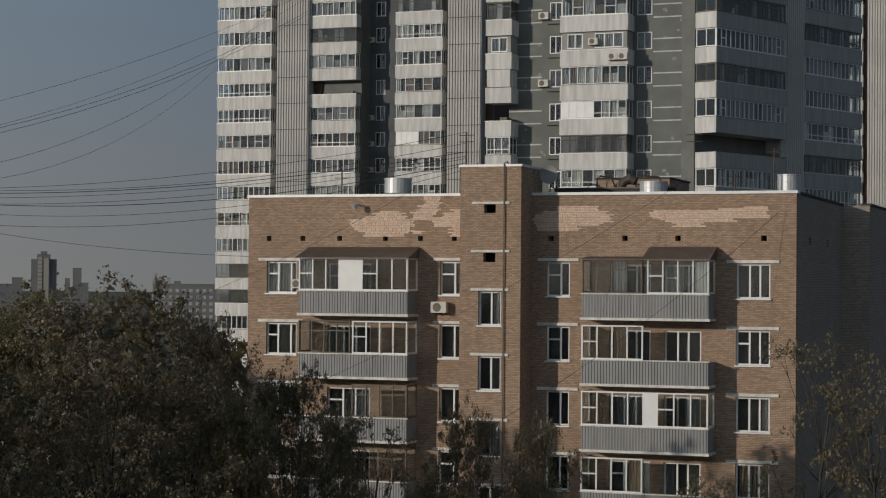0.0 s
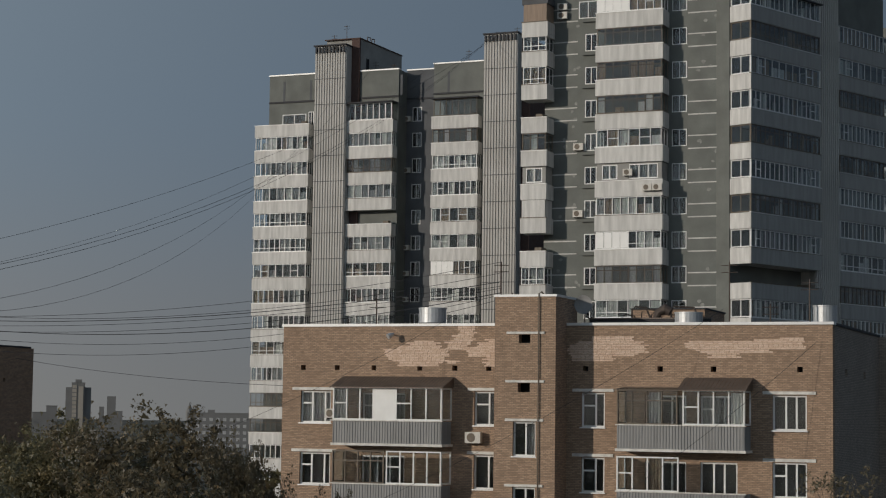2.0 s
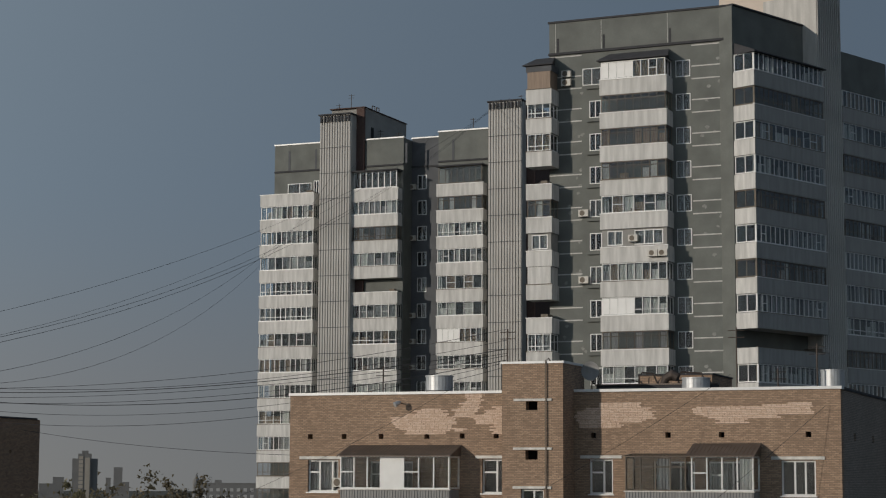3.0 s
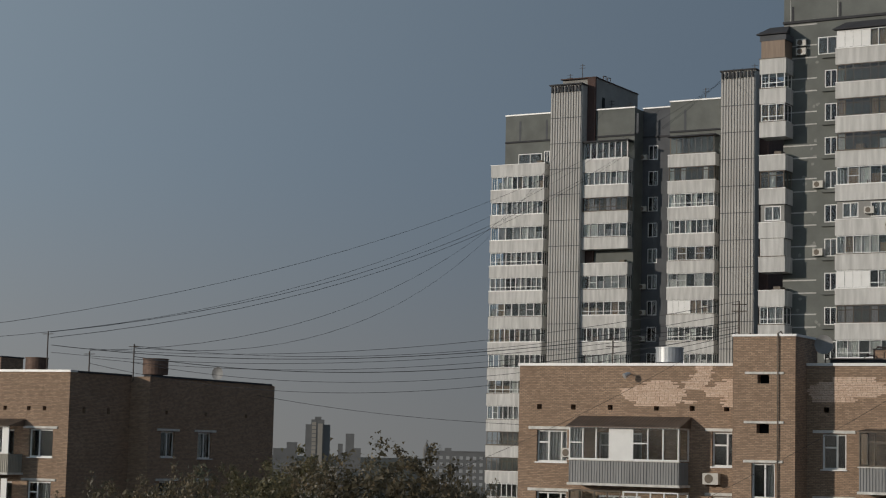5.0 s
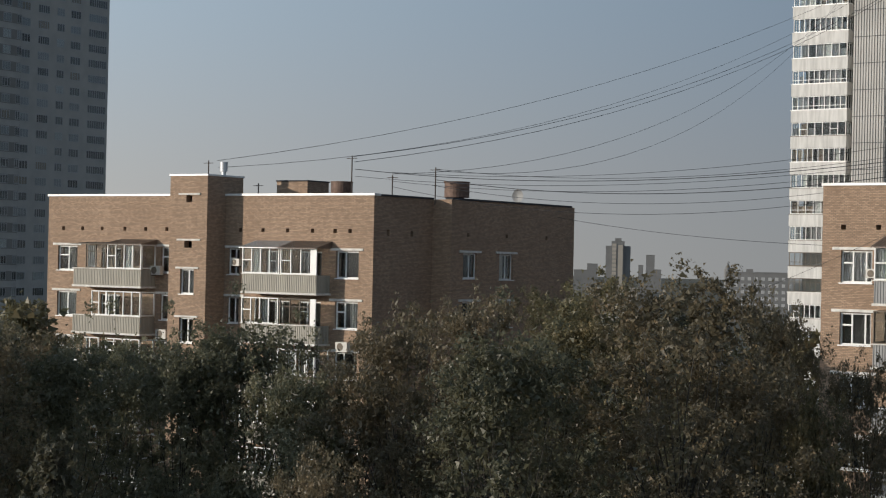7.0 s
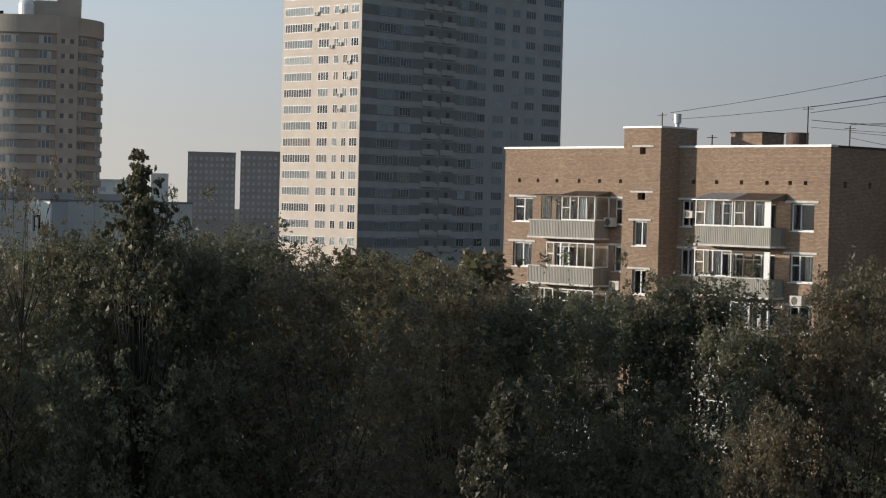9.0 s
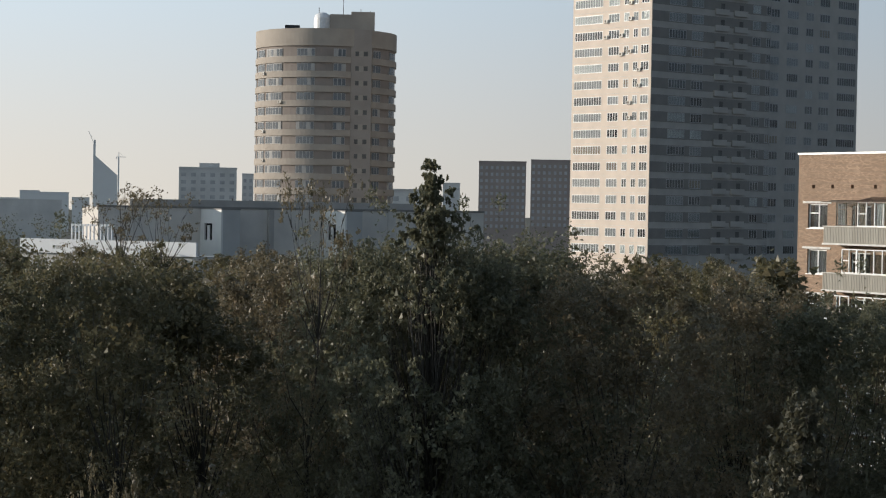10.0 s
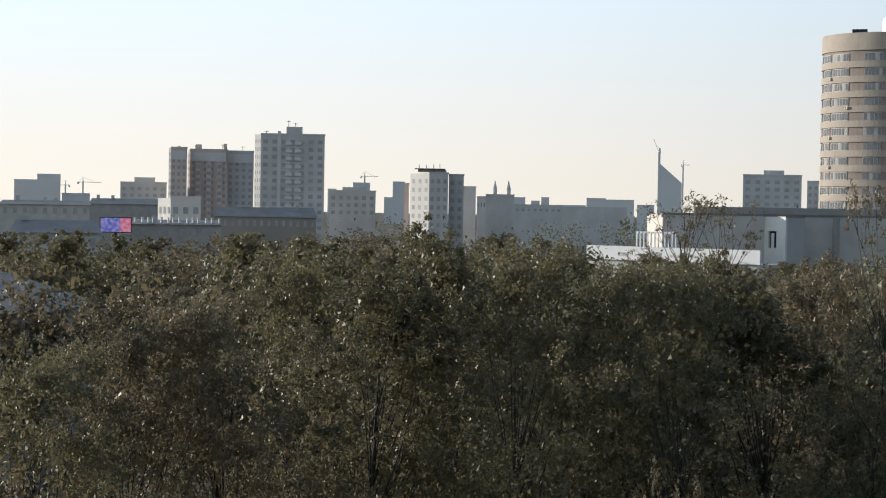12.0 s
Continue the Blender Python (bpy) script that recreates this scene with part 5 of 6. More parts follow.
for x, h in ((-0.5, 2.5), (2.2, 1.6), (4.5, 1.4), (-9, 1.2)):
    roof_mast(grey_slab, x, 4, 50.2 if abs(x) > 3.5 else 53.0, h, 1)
brown_a = far_block(63.15, 62.62, 47.4, 880, HAZED_BROWN, "brownish high-rise with pale corner strip", 12, 3, 0.12)
brown_b = far_block(62.6, 61.45, 47.0, 890, HAZED_BROWN, "brownish high-rise beside the grey slab", 12, 6, 0.06, ((0.2, 0.35, 2.5), (0.9, 0.99, 3.0)))
grey_c = far_block(61.45, 60.68, 46.8, 900, HAZED_GREY, "grey high-rise with a pale top", 12, 4)
# glazed top storeys, projecting bays and aerials of the brown group
for owner, x0, x1, top in ((brown_a, -2.6, 3.6, 47.4), (brown_b, -7.6, 8.4, 47.0), (grey_c, -5.6, 5.6, 46.8)):
    part("glazed_storey", box(x0, x1, -0.5, -0.07, top - 5.2, top - 1.2), HAZED_PALE, owner, "pale glazed top storeys")
for x in (-5.4, -0.6, 4.2):
    bay = part("bay", box(x, x + 2.4, -1.6, -0.063, 6, 41.2), HAZED_BROWN, brown_b, "projecting bay with balconies")
    for k in range(11):
        part("balcony_gap", box(x + 0.3, x + 2.1, -1.66, -1.603, 8.6 + 3.0 * k, 10.2 + 3.0 * k), HAZED_GLASS, bay)
for owner, x, h in ((brown_b, -5.5, 2.0), (brown_b, 6.8, 2.6), (grey_c, 1.0, 2.2), (brown_a, 0.5, 1.4)):
    roof_mast(owner, x, 4, 47.2, h, 1)
far_block(64.53, 63.2, 31.6, 900, HAZED_GREY, "low grey block with roof houses", 3, 6, 0, ((0.3, 0.75, 2.6),))
far_block(58.45, 57.09, 28.8, 800, HAZED_GREY, "dark grey block with a stepped roof", 3, 6, 0, ((0.28, 0.8, 1.8),))
white_end = far_block(56.08, 54.96, 34.6, 665, HAZED_GREY, "ten-storey grey block with an end painted sunlit-white", 8, 3, 0.5, ((0.2, 0.95, 1.4),), face=HAZED_PALE)
for x in (-3.5, -1.0, 1.5, 3.6):
    roof_mast(white_end, x, 3, 36.0, 1.6 + 0.3 * (x > 0))
part("eaves", box(-5.0, 5.4, -0.7, 5, 36.0, 36.3), CITY_DIM, white_end)
far_block(54.94, 54.5, 34.2, 672, HAZED_GREY, "grey wing of the ten-storey block", 8, 2)
far_block(56.26, 56.11, 31.0, 690, HAZED_BROWN, "narrow reddish brick block")
far_block(54.5, 54.14, 30.5, 720, HAZED_GREY, "plain grey block on the skyline")
far_block(54.1, 53.84, 26.8, 700, HAZED_PALE, "pale low block among trees", 1, 3)
church = far_block(53.84, 53.01, 27.6, 700, HAZED_GREY, "grey block with two pointed turrets")
for x in (-1.9, 3.0):
    s = Shape()
    ring = [(x + 0.8 * math.cos(q * math.pi / 4), 3 + 0.8 * math.sin(q * math.pi / 4)) for q in range(8)]
    s.prism(ring, 28.1, 30.2)
    n = len(s.v)
    s.v += [(px, py, 30.2) for px, py in ring] + [(x, 3, 33.4)]
    s.f += [(n + i, n + (i + 1) % 8, n + 8) for i in range(8)]
    part("turret", s, HAZED_GREY, church)
far_block(46.34, 44.66, 38.0, 800, HAZED_GREY, "eleven-storey grey-brown block with balconies", 8, 6, 0, ((0.35, 0.7, 2.2),))
far_block(44.5, 44.17, 36.5, 850, HAZED_GREY, "narrow grey block beside the round tower", 4, 2)
far_block(37.55, 36.16, 45.2, 900, CITY_BROWN, "dark brown gridded high-rise", 10, 9)
far_block(36.02, 34.6, 46.2, 900, CITY_BROWN, "dark grey gridded high-rise", 10, 9)
far_block(38.6, 38.1, 36.0, 1000, HAZED_GREY, "plain grey block on the skyline")
far_block(42.9, 38.9, 29.0, 620, HAZED_GREY, "long grey block behind the round tower", 2, 9)
# the farthest towers, their haze painted in as a pale colour
HAZED_TOWER = plain("hazed_pale_tower", (0.74, 0.73, 0.71), 0.95, 0, 0.06, 0.02)
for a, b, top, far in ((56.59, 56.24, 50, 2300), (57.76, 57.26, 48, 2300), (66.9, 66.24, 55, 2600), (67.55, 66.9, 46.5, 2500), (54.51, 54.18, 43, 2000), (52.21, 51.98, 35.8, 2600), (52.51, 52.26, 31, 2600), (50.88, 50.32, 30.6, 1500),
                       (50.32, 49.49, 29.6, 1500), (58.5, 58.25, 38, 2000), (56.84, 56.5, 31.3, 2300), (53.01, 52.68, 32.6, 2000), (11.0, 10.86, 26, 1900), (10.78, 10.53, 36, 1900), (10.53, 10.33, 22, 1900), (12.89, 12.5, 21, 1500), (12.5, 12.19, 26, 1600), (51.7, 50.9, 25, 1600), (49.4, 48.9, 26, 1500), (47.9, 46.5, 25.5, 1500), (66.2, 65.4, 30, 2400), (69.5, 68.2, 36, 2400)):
    far_block(a, b, top, far, HAZED_TOWER if a > 20 else CITY_DIM, "distant tower block with haze put into its colour", name="distant_tower")
far_block(51.76, 49.69, 23.7, 1200, HAZED_GREY, "long low grey building on the skyline")
far_block(53.0, 51.6, 24.5, 1100, HAZED_GREY, "low grey building on the skyline", 1, 8)
# sail-shaped glass tower
p = spot(48.44, 2600)
sail = thing("glass_tower", pose(p.x, p.y, 0, 0, 0, 48.44), "pale sail-shaped glass tower with a mast", "building")
s = Shape()
s.v += [(-15, 0, 0), (15, 0, 0), (15, 0, 58), (-15, 0, 84), (-15, 12, 0), (15, 12, 0), (15, 12, 58), (-15, 12, 84)]
s.f += [(0, 1, 2, 3), (5, 4, 7, 6), (3, 2, 6, 7), (1, 5, 6, 2), (4, 0, 3, 7)]
part("tower_body", s, HAZED_TOWER, sail)
part("mast", box(-15.6, -13.8, 1, 3, 0, 104), HAZED_TOWER, sail)


def tower_crane(turn, far, high, jib, lean):
    """A lattice-thin crane: mast, jib, counter-jib, cab and tie."""
    p = spot(turn, far)
    c = thing("tower_crane", pose(p.x, p.y, 0, 0, 0, turn), "pale distant construction tower crane", "crane", "cranes")
    part("mast", box(-0.9, 0.9, -0.9, 0.9, 0, high), HAZED_TOWER, c)
    part("jib", Shape().tube([(-0.3 * jib, 0, high), (0, 0, high), (jib, 0, high + lean)], 0.35, 4), HAZED_TOWER, c)
    part("apex", Shape().tube([(0, 0, high), (0, 0, high + 6)], [0.7, 0.2], 4), HAZED_TOWER, c)
    part("tie", Shape().tube([(-0.28 * jib, 0, high), (0, 0, high + 6), (jib * 0.7, 0, high + lean * 0.7)], 0.1, 4), HAZED_TOWER, c)
    part("counterweight", box(-0.32 * jib, -0.2 * jib, -0.8, 0.8, high - 2.4, high - 0.4), HAZED_TOWER, c)


tower_crane(48.79, 2500, 96, -7, 16)
tower_crane(48.08, 2500, 80, 9, 0)
tower_crane(57.42, 2300, 56, 16, 0)
tower_crane(65.6, 2400, 44, 22, 0)
tower_crane(66.1, 2400, 40, -18, 0)
# the banded high-rise far beyond the second block
p = spot(11.6, 1500)
high = thing("high_rise", pose(p.x, p.y, 0, 0, 0, 11.6), "distant stepped high-rise with strips coloured sunlit cream", "building")
part("wall", box(-9.5, 9.5, 0, 12, 0, 40.3), CITY_DIM, high)
part("wall", box(-5.2, 4.8, -1.5, 9, 0, 44.0), CITY_DIM, high)
part("wall", box(-2.5, 2.4, -2, 8, 44, 46.2), CITY_DIM, high)
# sunlit look put into a lighter tan; the wall behind faces the same way
part("sunlit_strip", box(-4.6, -1.4, -1.9, -1.5, 4, 42), CITY_TAN, high)
part("sunlit_strip", box(0.0, 3.6, -2.2, -1.5, 4, 41), CITY_TAN, high)
for k in range(12):
    part("floor_line", box(-5.1, 4.7, -1.93, -1.9, 5 + 3.1 * k, 5.6 + 3.1 * k), CITY_DIM, high)
far_block(12.43, 11.02, 18.0, 520, CITY_TAN, "long low cream building among the trees")
far_block(11.0, 10.6, 19.0, 540, CITY_DIM, "small grey building among the trees")
manor = far_block(8.46, 6.5, 22.6, 900, CITY_DIM, "grey ten-storey block with corner turrets", 5, 10, 0, ((0.05, 0.12, 2.0), (0.3, 0.4, 1.8)))
s = Shape()
ring = [(-14.6 + 1.6 * math.cos(q * math.pi / 4), 2 + 1.6 * math.sin(q * math.pi / 4)) for q in range(8)]
s.prism(ring, 10, 24)
n = len(s.v)
s.v += [(px, py, 24) for px, py in ring] + [(-14.6, 2, 27.5)]
s.f += [(n + i, n + (i + 1) % 8, n + 8) for i in range(8)]
part("turret", s, CITY_DIM, manor)

# ---- the long shopping hall ----
HALL_WALL = plain("warm_grey_cladding", (0.66, 0.61, 0.55), 0.7, 0, 0.12, 0.3)
PANEL = plain("light_grey_cladding", (0.50, 0.49, 0.47), 0.6, 0.1, 0.1, 0.3)
WHITE_CLAD = plain("white_cladding", (0.74, 0.72, 0.68), 0.6, 0, 0.08, 0.5)
SIGN_WHITE = plain("white_sign_board", (0.80, 0.80, 0.80), 0.5, 0, 0.06, 0.6)
p = spot(44.0, 300)
HALL = pose(p.x, p.y, 0, 0, 0, 79)
hall = thing("shopping_hall", HALL, "long grey-clad shopping hall with white stair boxes", "building")
part("wall", box(-27, 48, 2, 6.5, 0, 23.1), HALL_WALL, hall)
part("roof_storey", box(-21, 34, 3, 6.5, 23.1, 24.4), BAND_MID, hall)
part("roof_edge", box(-27.1, 48.1, 1.9, 2.4, 23.1, 23.4), BAND_DARK, hall)
for x in np.arange(-21, 47, 6.0):
    part("panel_joint", box(x, x + 0.12, 1.97, 1.998, 8, 23.0), BAND_MID, hall)
part("downpipe", box(3.0, 3.9, 1.4, 1.99, 6, 23.0), BAND_MID, hall)
for x, top in ((-9.3, 23.0), (14.0, 23.0)):
    # lit side white, shaded front greyer: the light is put into the two colours
    b = part("stair_box", Shape().wall(-3.6, 1.98, 6, top, [(-1.2, 0.9, 18.4, 20.9)], 0.3, True, x), WHITE_CLAD, hall, "stair box with its sunlit side painted white")
    part("front_wall", box(x + 0.3, x + 3.4, -3.6, -3.3, 6, top), PANEL, b)
    part("flat_roof", box(x - 0.05, x + 3.45, -3.65, 1.99, top, top + 0.15), BAND_DARK, b)
    part("opening_frame", box(x + 0.1, x + 0.2, -0.4, 0.3, 18.4, 20.6), WHITE_CLAD, b)
    # near-black sheet paints the shade inside the stair opening
    part("dark_stairwell", box(x + 1.0, x + 1.1, -3.0, 1.9, 17, 22), DARK, b)
    part("roof_unit", box(x + 0.9, x + 2.9, 4, 6, 23.4, 24.4), COPING, b)
for x, h in ((16, 2.2), (19.5, 2.8), (-3, 1.0), (-1.5, 1.6), (22.0, 1.5)):
    part("roof_pole", box(x, x + 0.14, 5, 5.14, 23.1, 23.1 + h), IRON, hall)
# white sign boards along the front, lettering as bars
p = spot(48.4, 280)
board = thing("sign_board", pose(p.x, p.y, 0, 0, 0, 16), "long white sign board over shop fronts", "sign")
part("board", box(-14.6, 14.6, 0, 0.4, 16.4, 18.4), SIGN_WHITE, board)
part("canopy", box(-14.7, 14.7, 0.4, 8, 12.2, 16.4), PANEL, board)
r = random.Random(3)
x = -9
while x < 11:
    w = r.uniform(0.25, 0.8)
    part("lettering_bar", box(x, x + w, -0.03, -0.002, 17.0, 17.0 + r.uniform(0.3, 0.75)), PANEL, board)
    x += w + r.choice((0.15, 0.2, 1.6))
letters = thing("roof_sign", pose(*spot(48.79, 285), 0, 0, 20), "white free-standing sign letters over the hall", "sign")
part("rail", box(-3.6, 3.6, 0.1, 0.2, 18.2, 18.35), IRON, letters)
part("rail_leg", box(-3.4, -3.25, 0.1, 0.25, 0, 18.2), IRON, letters)
part("rail_leg", box(3.25, 3.4, 0.1, 0.25, 0, 18.2), IRON, letters)
x = -3.5
while x < 3.4:
    part("lettering_bar", box(x, x + 0.16, -0.1, 0.1, 18.36, 20.6), SIGN_WHITE, letters)
    part("lettering_bar", box(x + 0.17, x + 0.42, -0.1, 0.1, 20.3, 20.6), SIGN_WHITE, letters)
    x += 0.6 if abs(x) > 0.3 else 1.1

# ---- low old houses on the far left ----
TOWN_GREY = plain("grey_town_render", (0.40, 0.385, 0.36), 0.9, 0, 0.2, 0.4)
OLD_WALL = plain("pale_old_render", (0.56, 0.54, 0.50), 0.9, 0, 0.2, 0.4)
TIN_ROOF = plain("weathered_tin_roof", (0.15, 0.155, 0.165), 0.6, 0.1, 0.25, 0.4)


def low_house(turn0, turn1, eaves, ridge, far, label, deep=14, mat=None, windows=0):
    mid = (turn0 + turn1) / 2
    wide = 2 * far * math.tan(radians(turn0 - turn1) / 2)
    p = spot(mid, far)
    t = thing("town_house", pose(p.x, p.y, 0, 0, 0, mid), label, "building", "town houses")
    part("wall", box(-wide / 2, wide / 2, 0, deep, 0, eaves), mat or OLD_WALL, t)
    s = Shape()
    s.v += [(-wide / 2 - 0.4, -0.5, eaves), (wide / 2 + 0.4, -0.5, eaves), (wide / 2 - 0.5, deep / 2, ridge), (-wide / 2 + 0.5, deep / 2, ridge), (-wide / 2 - 0.4, deep + 0.5, eaves), (wide / 2 + 0.4, deep + 0.5, eaves)]
    s.f += [(0, 1, 2, 3), (5, 4, 3, 2), (4, 0, 3), (1, 5, 2), (1, 0, 4, 5)]
    part("roof", s, TIN_ROOF, t)
    for i in range(windows):
        x = -wide / 2 + wide * (i + 0.3) / windows
        part("window", box(x, x + wide / windows * 0.4, -0.06, -0.003, eaves - 2.2, eaves - 0.8), HAZED_GLASS, t)
    for i in range(max(2, int(wide / 7))):
        x = -wide / 2 + wide * dice.uniform(0.05, 0.95)
        c = part("chimney", box(x, x + 0.9, deep / 2 - 0.4, deep / 2 + 0.5, ridge - 0.8, ridge + dice.uniform(0.5, 1.2)), OLD_WALL, t)
    return t


low_house(67.94, 65.4, 22.4, 23.4, 480, "pale flat-roofed old building with chimneys", windows=9)
low_house(65.4, 63.1, 22.6, 24.2, 560, "grey old building with tin roof", windows=7, mat=TOWN_GREY)
low_house(61.8, 58.83, 20.3, 22.6, 470, "long old house with grey tin roof", windows=14, mat=CITY_TAN)
vented = low_house(64.2, 61.6, 19.0, 19.9, 400, "low grey building with white roof vents", windows=8, mat=TOWN_GREY)
low_house(67.6, 65.1, 18.2, 20.3, 330, "old house with seamed tin roof and chimneys", windows=6)
for i in range(14):
    x = -8.4 + 1.3 * i + dice.uniform(-0.3, 0.3)
    vent = part("roof_vent", Shape().tube([(x, 2.5, 19.0), (x, 2.5, 20.0 + dice.uniform(0, 0.5)), (x, 2.5, 20.4)], [0.22, 0.22, 0.36], 8), WHITE_CLAD, vented, "white mushroom roof vent")
white = far_block(63.45, 62.2, 24.4, 430, HAZED_PALE, "white-fronted block with a grid of windows", 2, 3, 0.3, face=WHITE_CLAD)
screen = thing("led_screen", pose(*spot(64.65, 393), 0, 0, 64.65), "glowing blue and pink advertising screen", "screen")
part("frame", box(-3.15, 3.15, 0, 0.4, 17.3, 20.4), DARK, screen)
part("post", box(-0.3, 0.3, 0.05, 0.35, 0, 17.3), IRON, screen)
for name, lo, hi, c1, c2 in (("blue_screen_glow", -3.0, 0.9, (0.07, 0.12, 0.50), (0.35, 0.30, 0.62)), ("red_screen_glow", 0.9, 3.0, (0.62, 0.12, 0.25), (0.72, 0.35, 0.45))):
    glow, glow_tree, glow_bsdf = nodes_of(name)
    glow_bsdf.inputs["Base Color"].default_value = (0.01, 0.01, 0.01, 1)
    glow_tree.links.new(mixed(glow_tree, ramp(glow_tree, noise_of(glow_tree, 1.3), 0.4, 0.6), c1, c2), glow_bsdf.inputs["Emission Color"])
    glow_bsdf.inputs["Emission Strength"].default_value = 0.36
    part("display", box(lo, hi, -0.03, -0.003, 17.45, 20.25), glow, screen)
# the near tin roof among the trees
near_roof = thing("town_house", pose(*spot(71.0, 112), 0, 0, 50), "low house with a pale blue-grey tin roof among trees", "building", "town houses")
part("wall", box(-9, 8, 0, 12, 0, 17.6), OLD_WALL, near_roof)
s = Shape()
s.v += [(-9.6, -0.6, 17.6), (8.6, -0.6, 17.6), (5, 6, 19.6), (-5, 6, 19.6), (-9.6, 12.6, 17.6), (8.6, 12.6, 17.6)]
s.f += [(0, 1, 2, 3), (5, 4, 3, 2), (4, 0, 3), (1, 5, 2), (1, 0, 4, 5)]
part("roof", s, TIN_ROOF, near_roof)
part("roof_vent", box(6.6, 7.0, 3, 3.4, 18, 19.2), TIN, near_roof)


# ---- roof clutter and cables ----
def drum_vent(m, u, v, z, r=0.65, h=0.85, mat=None):
    t = thing("roof_vent", m @ pose(u, v, z - 0.8), "squat sheet-metal ventilation drum on the roof" if mat is None else "rusty ventilation drum on the roof", "roof vent", "roof vents")
    ring = [(r * math.cos(q * math.pi / 12), r * math.sin(q * math.pi / 12)) for q in range(24)]
    thin = [(x * 0.6, y * 0.6) for x, y in ring]
    part("neck", Shape().prism(thin, 0, 0.9), mat or TIN, t)
    part("drum", Shape().prism(ring, 0.9, 0.9 + h), mat or TIN, t)
    part("cap", Shape().prism([(x * 1.05, y * 1.05) for x, y in ring], 0.9 + h, 0.96 + h), mat or TIN, t)
    for k in (0.35, 0.65):
        part("hoop", Shape().prism([(x * 1.03, y * 1.03) for x, y in ring], 0.9 + h * k, 0.93 + h * k), mat or TIN, t)


def antenna(m, u, v, z, h, arms=2):
    t = thing("antenna", m @ pose(u, v, z), "thin iron antenna mast on the roof", "antenna", "antennas")
    part("mast", Shape().tube([(0, 0, 0), (0, 0, h)], 0.035), IRON, t)
    for i in range(arms):
        part("arm", Shape().tube([(-0.35, 0, h - 0.15 - 0.3 * i), (0.35, 0, h - 0.15 - 0.3 * i)], 0.02), IRON, t)


def dish(m, u, v, z, r=0.4):
    t = thing("satellite_dish", m @ pose(u, v, z), "grey satellite dish on a short post", "satellite dish", "satellite dishes")
    part("post", Shape().tube([(0, 0, -0.7), (0, 0, 0)], 0.03), IRON, t)
    s = Shape()
    for k in range(3):
        a, b = r * k / 3, r * (k + 1) / 3
        for i in range(16):
            q0, q1 = 2 * math.pi * i / 16, 2 * math.pi * (i + 1) / 16
            s.quad(*[(c * math.cos(q), -0.1 - 0.3 * (c / r) ** 2 * r, c * math.sin(q) + r * 0.6) for c, q in ((a, q0), (b, q0), (b, q1), (a, q1))])
    part("reflector", s, GREY_SHEET, t)


def machine_room(m, u0, u1, v0, v1, z0, z1):
    t = thing("machine_room", m, "small brick lift machine room on the roof", "roof house")
    part("wall", box(u0, u1, v0, v1, z0, z1), BRICK, t)
    part("roof", box(u0 - 0.05, u1 + 0.05, v0 - 0.05, v1 + 0.05, z1, z1 + 0.07), ROOFING, t)


RUST = plain("rusty_sheet", (0.17, 0.11, 0.085), 0.7, 0.3, 0.4, 3)
drum_vent(B1, 6.9, 1.2, 28.0, 0.62, 0.62)
drum_vent(B1, 18.7, 1.6, 27.75, 0.6, 0.62)
drum_vent(B1, 24.5, 2.2, 27.9, 0.5, 0.75)
machine_room(B1, 15.2, 18.6, 5, 9, 27.3, 28.85)
# brick base of the machine room, its shade painted with the dark roofing colour
kerb = thing("roof_kerb", B1, "low machine room base wall, its shade in the dark colour", "roof wall")
part("wall", box(13.9, 19.4, 2.6, 2.9, 27.32, 28.3), ROOFING, kerb)
part("cap", box(13.85, 19.45, 2.55, 2.95, 28.3, 28.36), BROWN_TIN, kerb)
pipes = thing("roof_pipes", B1 @ pose(15.2, 3.4, 27.3), "tangle of dark bent pipes and hoses on the roof", "pipes")
for i in range(6):
    x, h = 0.45 * i, 1.1 + 0.35 * ((i * 7) % 4) / 3
    part("pipe", Shape().tube([(x, 0, 0), (x, 0, h), (x + 0.15, 0, h + 0.15), (x + 0.5 + 0.1 * i, 0.2, h + 0.1), (x + 0.7 + 0.1 * i, 0.3, h - 0.4)], 0.045 if i % 2 else 0.03), IRON, pipes)
part("cross_rail", Shape().tube([(-0.4, 0.1, 0.95), (3.4, 0.1, 1.05)], 0.035), IRON, pipes)
part("fan_cowl", Shape().tube([(1.5, 0, 1.0), (1.7, 0, 1.35), (2.0, 0, 1.5), (2.25, 0, 1.35)], [0.12, 0.2, 0.24, 0.2], 10), IRON, pipes)
for u, v, h in ((4.0, 1.5, 2.0), (9.9, 2.0, 3.6), (10.3, 2.4, 2.2), (20.5, 1.6, 3.4), (24.0, 1.4, 2.6), (22.2, 2.0, 1.6)):
    antenna(B1, u, v, 27.3, h)
dish(B1, 14.2, 0.9, 28.6, 0.42)
drum_vent(B2, 21.2, 2.2, 27.6, 0.62, 0.75, RUST)
drum_vent(B2, 25.7, 7.2, 27.7, 0.72, 0.85, RUST)
machine_room(B2, 15.6, 17.9, 3.2, 5.2, 27.05, 28.6)
drum_vent(B2, 13.9, 0.4, 28.95, 0.22, 0.5)
for u, v, z, h in ((12.9, 0.2, 28.8, 0.9), (22.2, 1.8, 27.05, 2.9), (24.9, 2.0, 27.05, 1.8), (26.0, 4.6, 27.3, 2.1), (15.2, 2, 27.05, 1.4), (9.7, 2.0, 27.05, 1.2)):
    antenna(B2, u, v, z, h, 1)
dish(B2, 25.9, 13.6, 27.9, 0.4)
for u, h in ((6.9, 2.2), (8.4, 3.2), (12.0, 1.4), (14.2, 1.0), (23.0, 2.0), (28.5, 1.6)):
    antenna(TA, u, 2.0, 63.4 if u < 9 or u > 26 else 60.9, h)
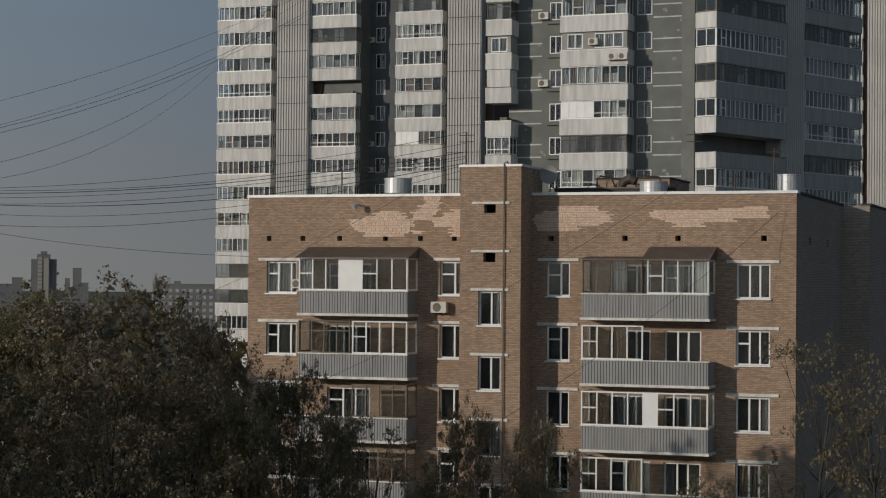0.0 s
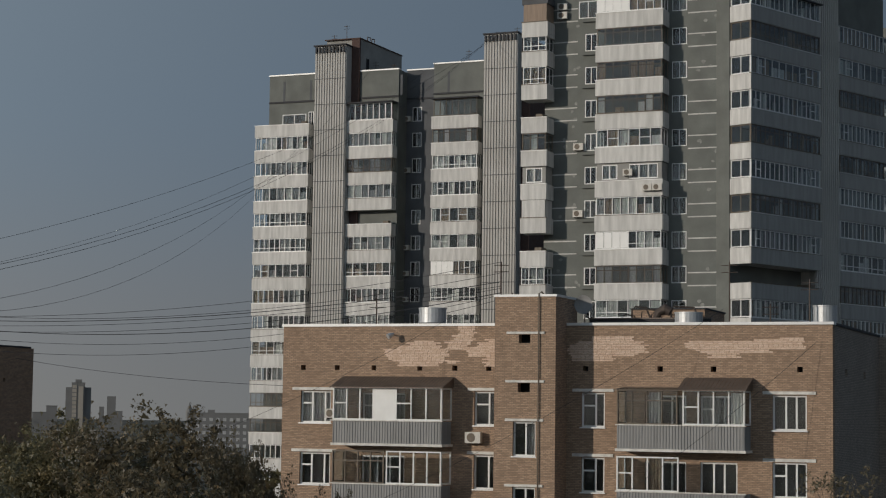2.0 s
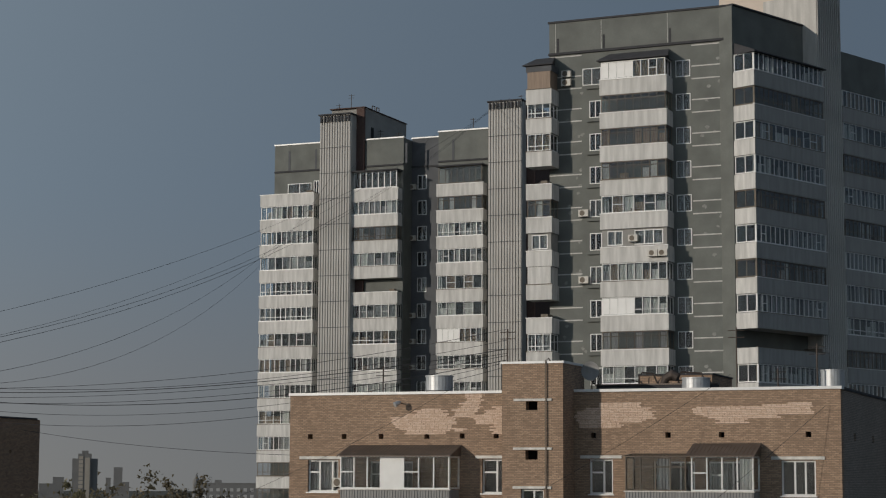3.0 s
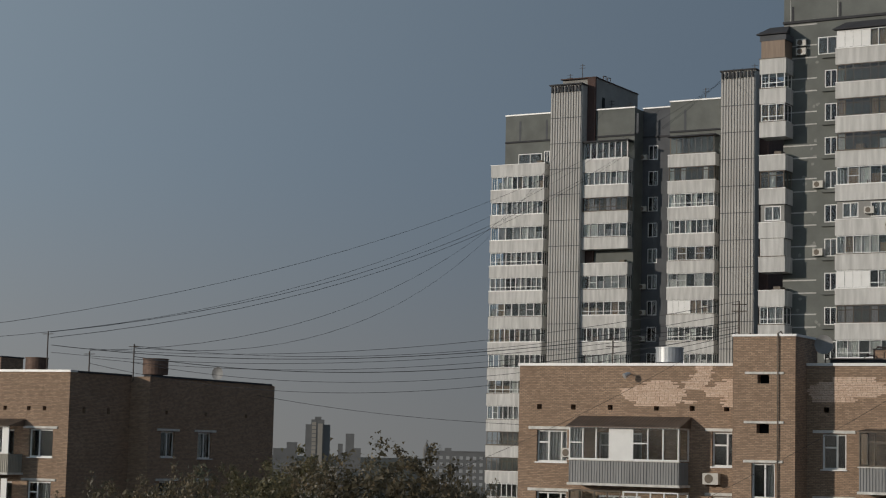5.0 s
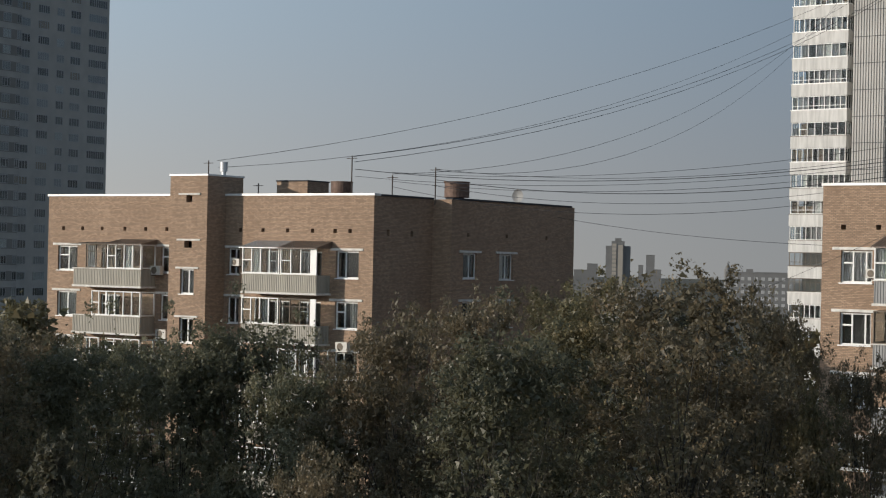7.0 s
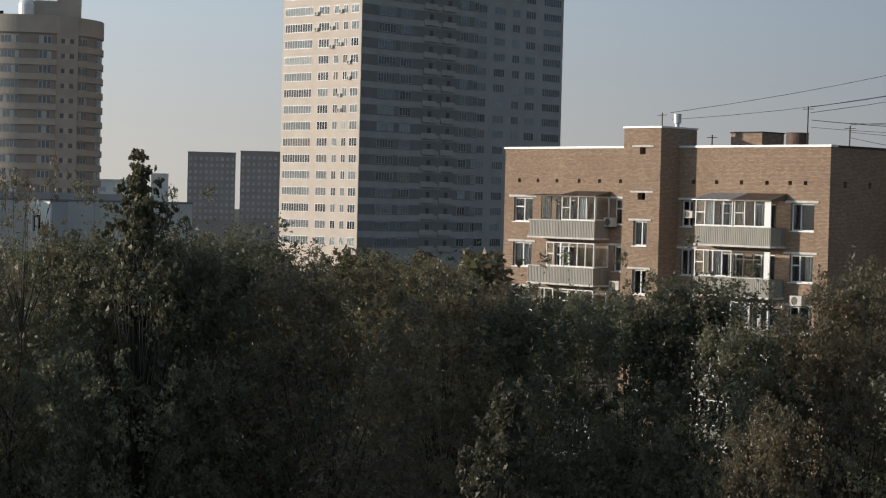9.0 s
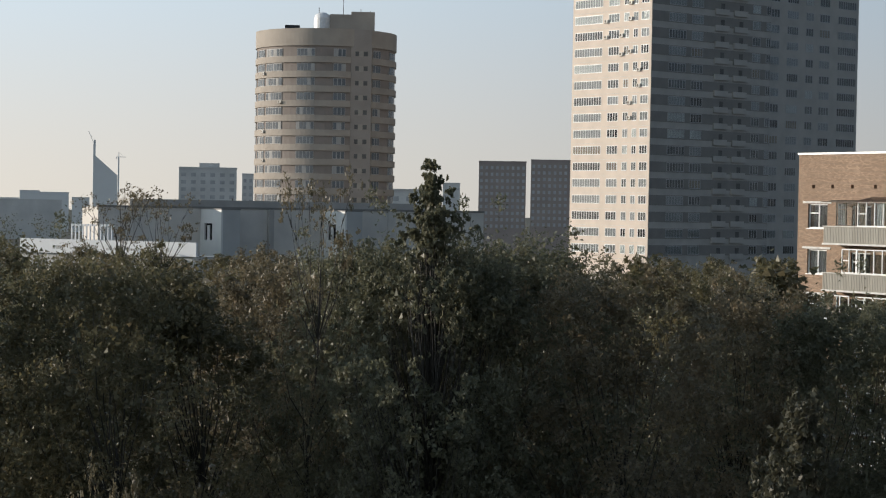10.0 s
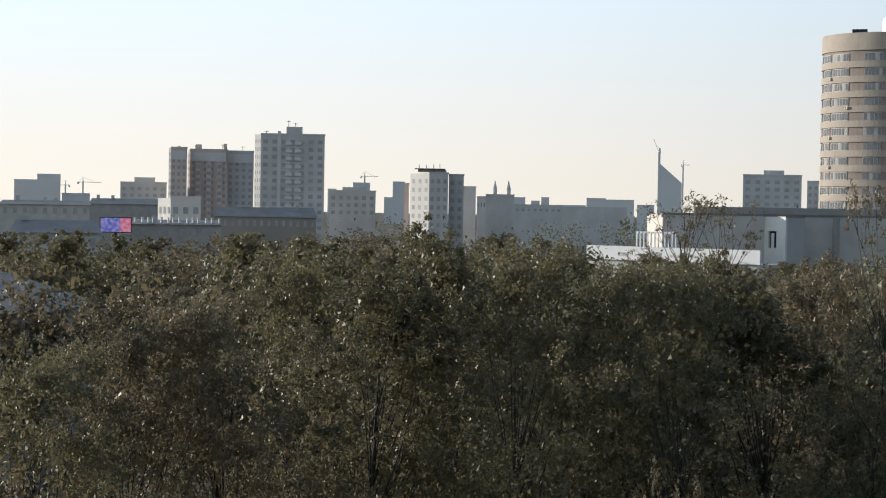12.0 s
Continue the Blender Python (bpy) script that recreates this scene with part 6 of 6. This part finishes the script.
lamp = thing("floodlight", B1 @ pose(5.55, 0, 27.35), "small round floodlight on a wall arm", "floodlight")
part("arm", Shape().tube([(0, 0, 0.15), (0, -0.5, 0.2)], 0.03), IRON, lamp)
part("head", Shape().tube([(-0.1, -0.58, 0.06), (0.0, -0.46, 0.14), (0.1, -0.35, 0.2)], [0.13, 0.11, 0.05], 10), TIN, lamp)


def cable(p0, p1, sag, r=0.013):
    p0, p1 = Vector(p0), Vector(p1)
    pts = []
    for i in range(25):
        f = i / 24
        pts.append(p0.lerp(p1, f) - Vector((0, 0, 4 * sag * f * (1 - f))))
    mid = p0
    t = thing("cable", Matrix.Translation(mid), "thin black cable slung between the roofs", "cable", "cables")
    part("wire", Shape().tube([q - mid for q in pts], r, 4), CABLE, t)


def on(m, u, v, z):
    return m @ Vector((u, v, z))


# up to the roof of the pale tower
cable(on(B2, 13.4, 0.4, 29.7), on(TA, 28.0, 0, 64.3), 4.5)
cable(on(B2, 13.4, 0.5, 29.3), on(TA, 20.0, 0, 61.4), 5.6, 0.012)
cable(on(B2, 22.3, 1.8, 29.9), on(TA, 27.0, 0, 64.3), 5.1, 0.015)
cable(on(B2, 22.3, 1.9, 29.6), on(TA, 27.0, 0.2, 64.3), 5.2, 0.015)
cable(on(B2, 24.9, 2.0, 28.9), on(TA, 12.5, 0, 61.3), 6.5)
cable(on(B2, 26.0, 4.6, 29.2), on(TA, 8.0, 0, 58.5), 7.0)
# across to the first block
for i, (u, z0, z1, sag) in enumerate(((24.9, 29.0, 30.9, 1.1), (26.0, 29.3, 30.4, 1.2), (22.3, 29.2, 30.0, 1.2), (22.3, 28.8, 29.8, 1.1), (24.9, 28.5, 29.7, 1.2), (26.0, 28.7, 29.5, 1.3), (25.7, 28.4, 29.4, 1.6), (24.9, 28.2, 29.2, 2.0))):
    cable(on(B2, u, 2.0 if u < 25.5 else 4.6, z0), on(B1, 9.9, 2.0, z1), sag, 0.019 if i in (2, 5) else 0.012)
cable(on(B2, 26.4, 17.0, 27.0), on(B1, 0.1, 3.0, 25.2), 0.3, 0.012)
# service wires over the fronts
cable(on(B1, 24.6, -0.2, 27.2), on(B1, 11.5, -14, 16.0), 0.8, 0.008)
cable(on(B1, 20.5, 0.4, 28.6), on(B1, 2.0, -16, 17.0), 0.9, 0.007)
cable(on(B1, 8.3, 0.3, 28.4), on(B1, -8.0, -20, 19.0), 1.2, 0.007)
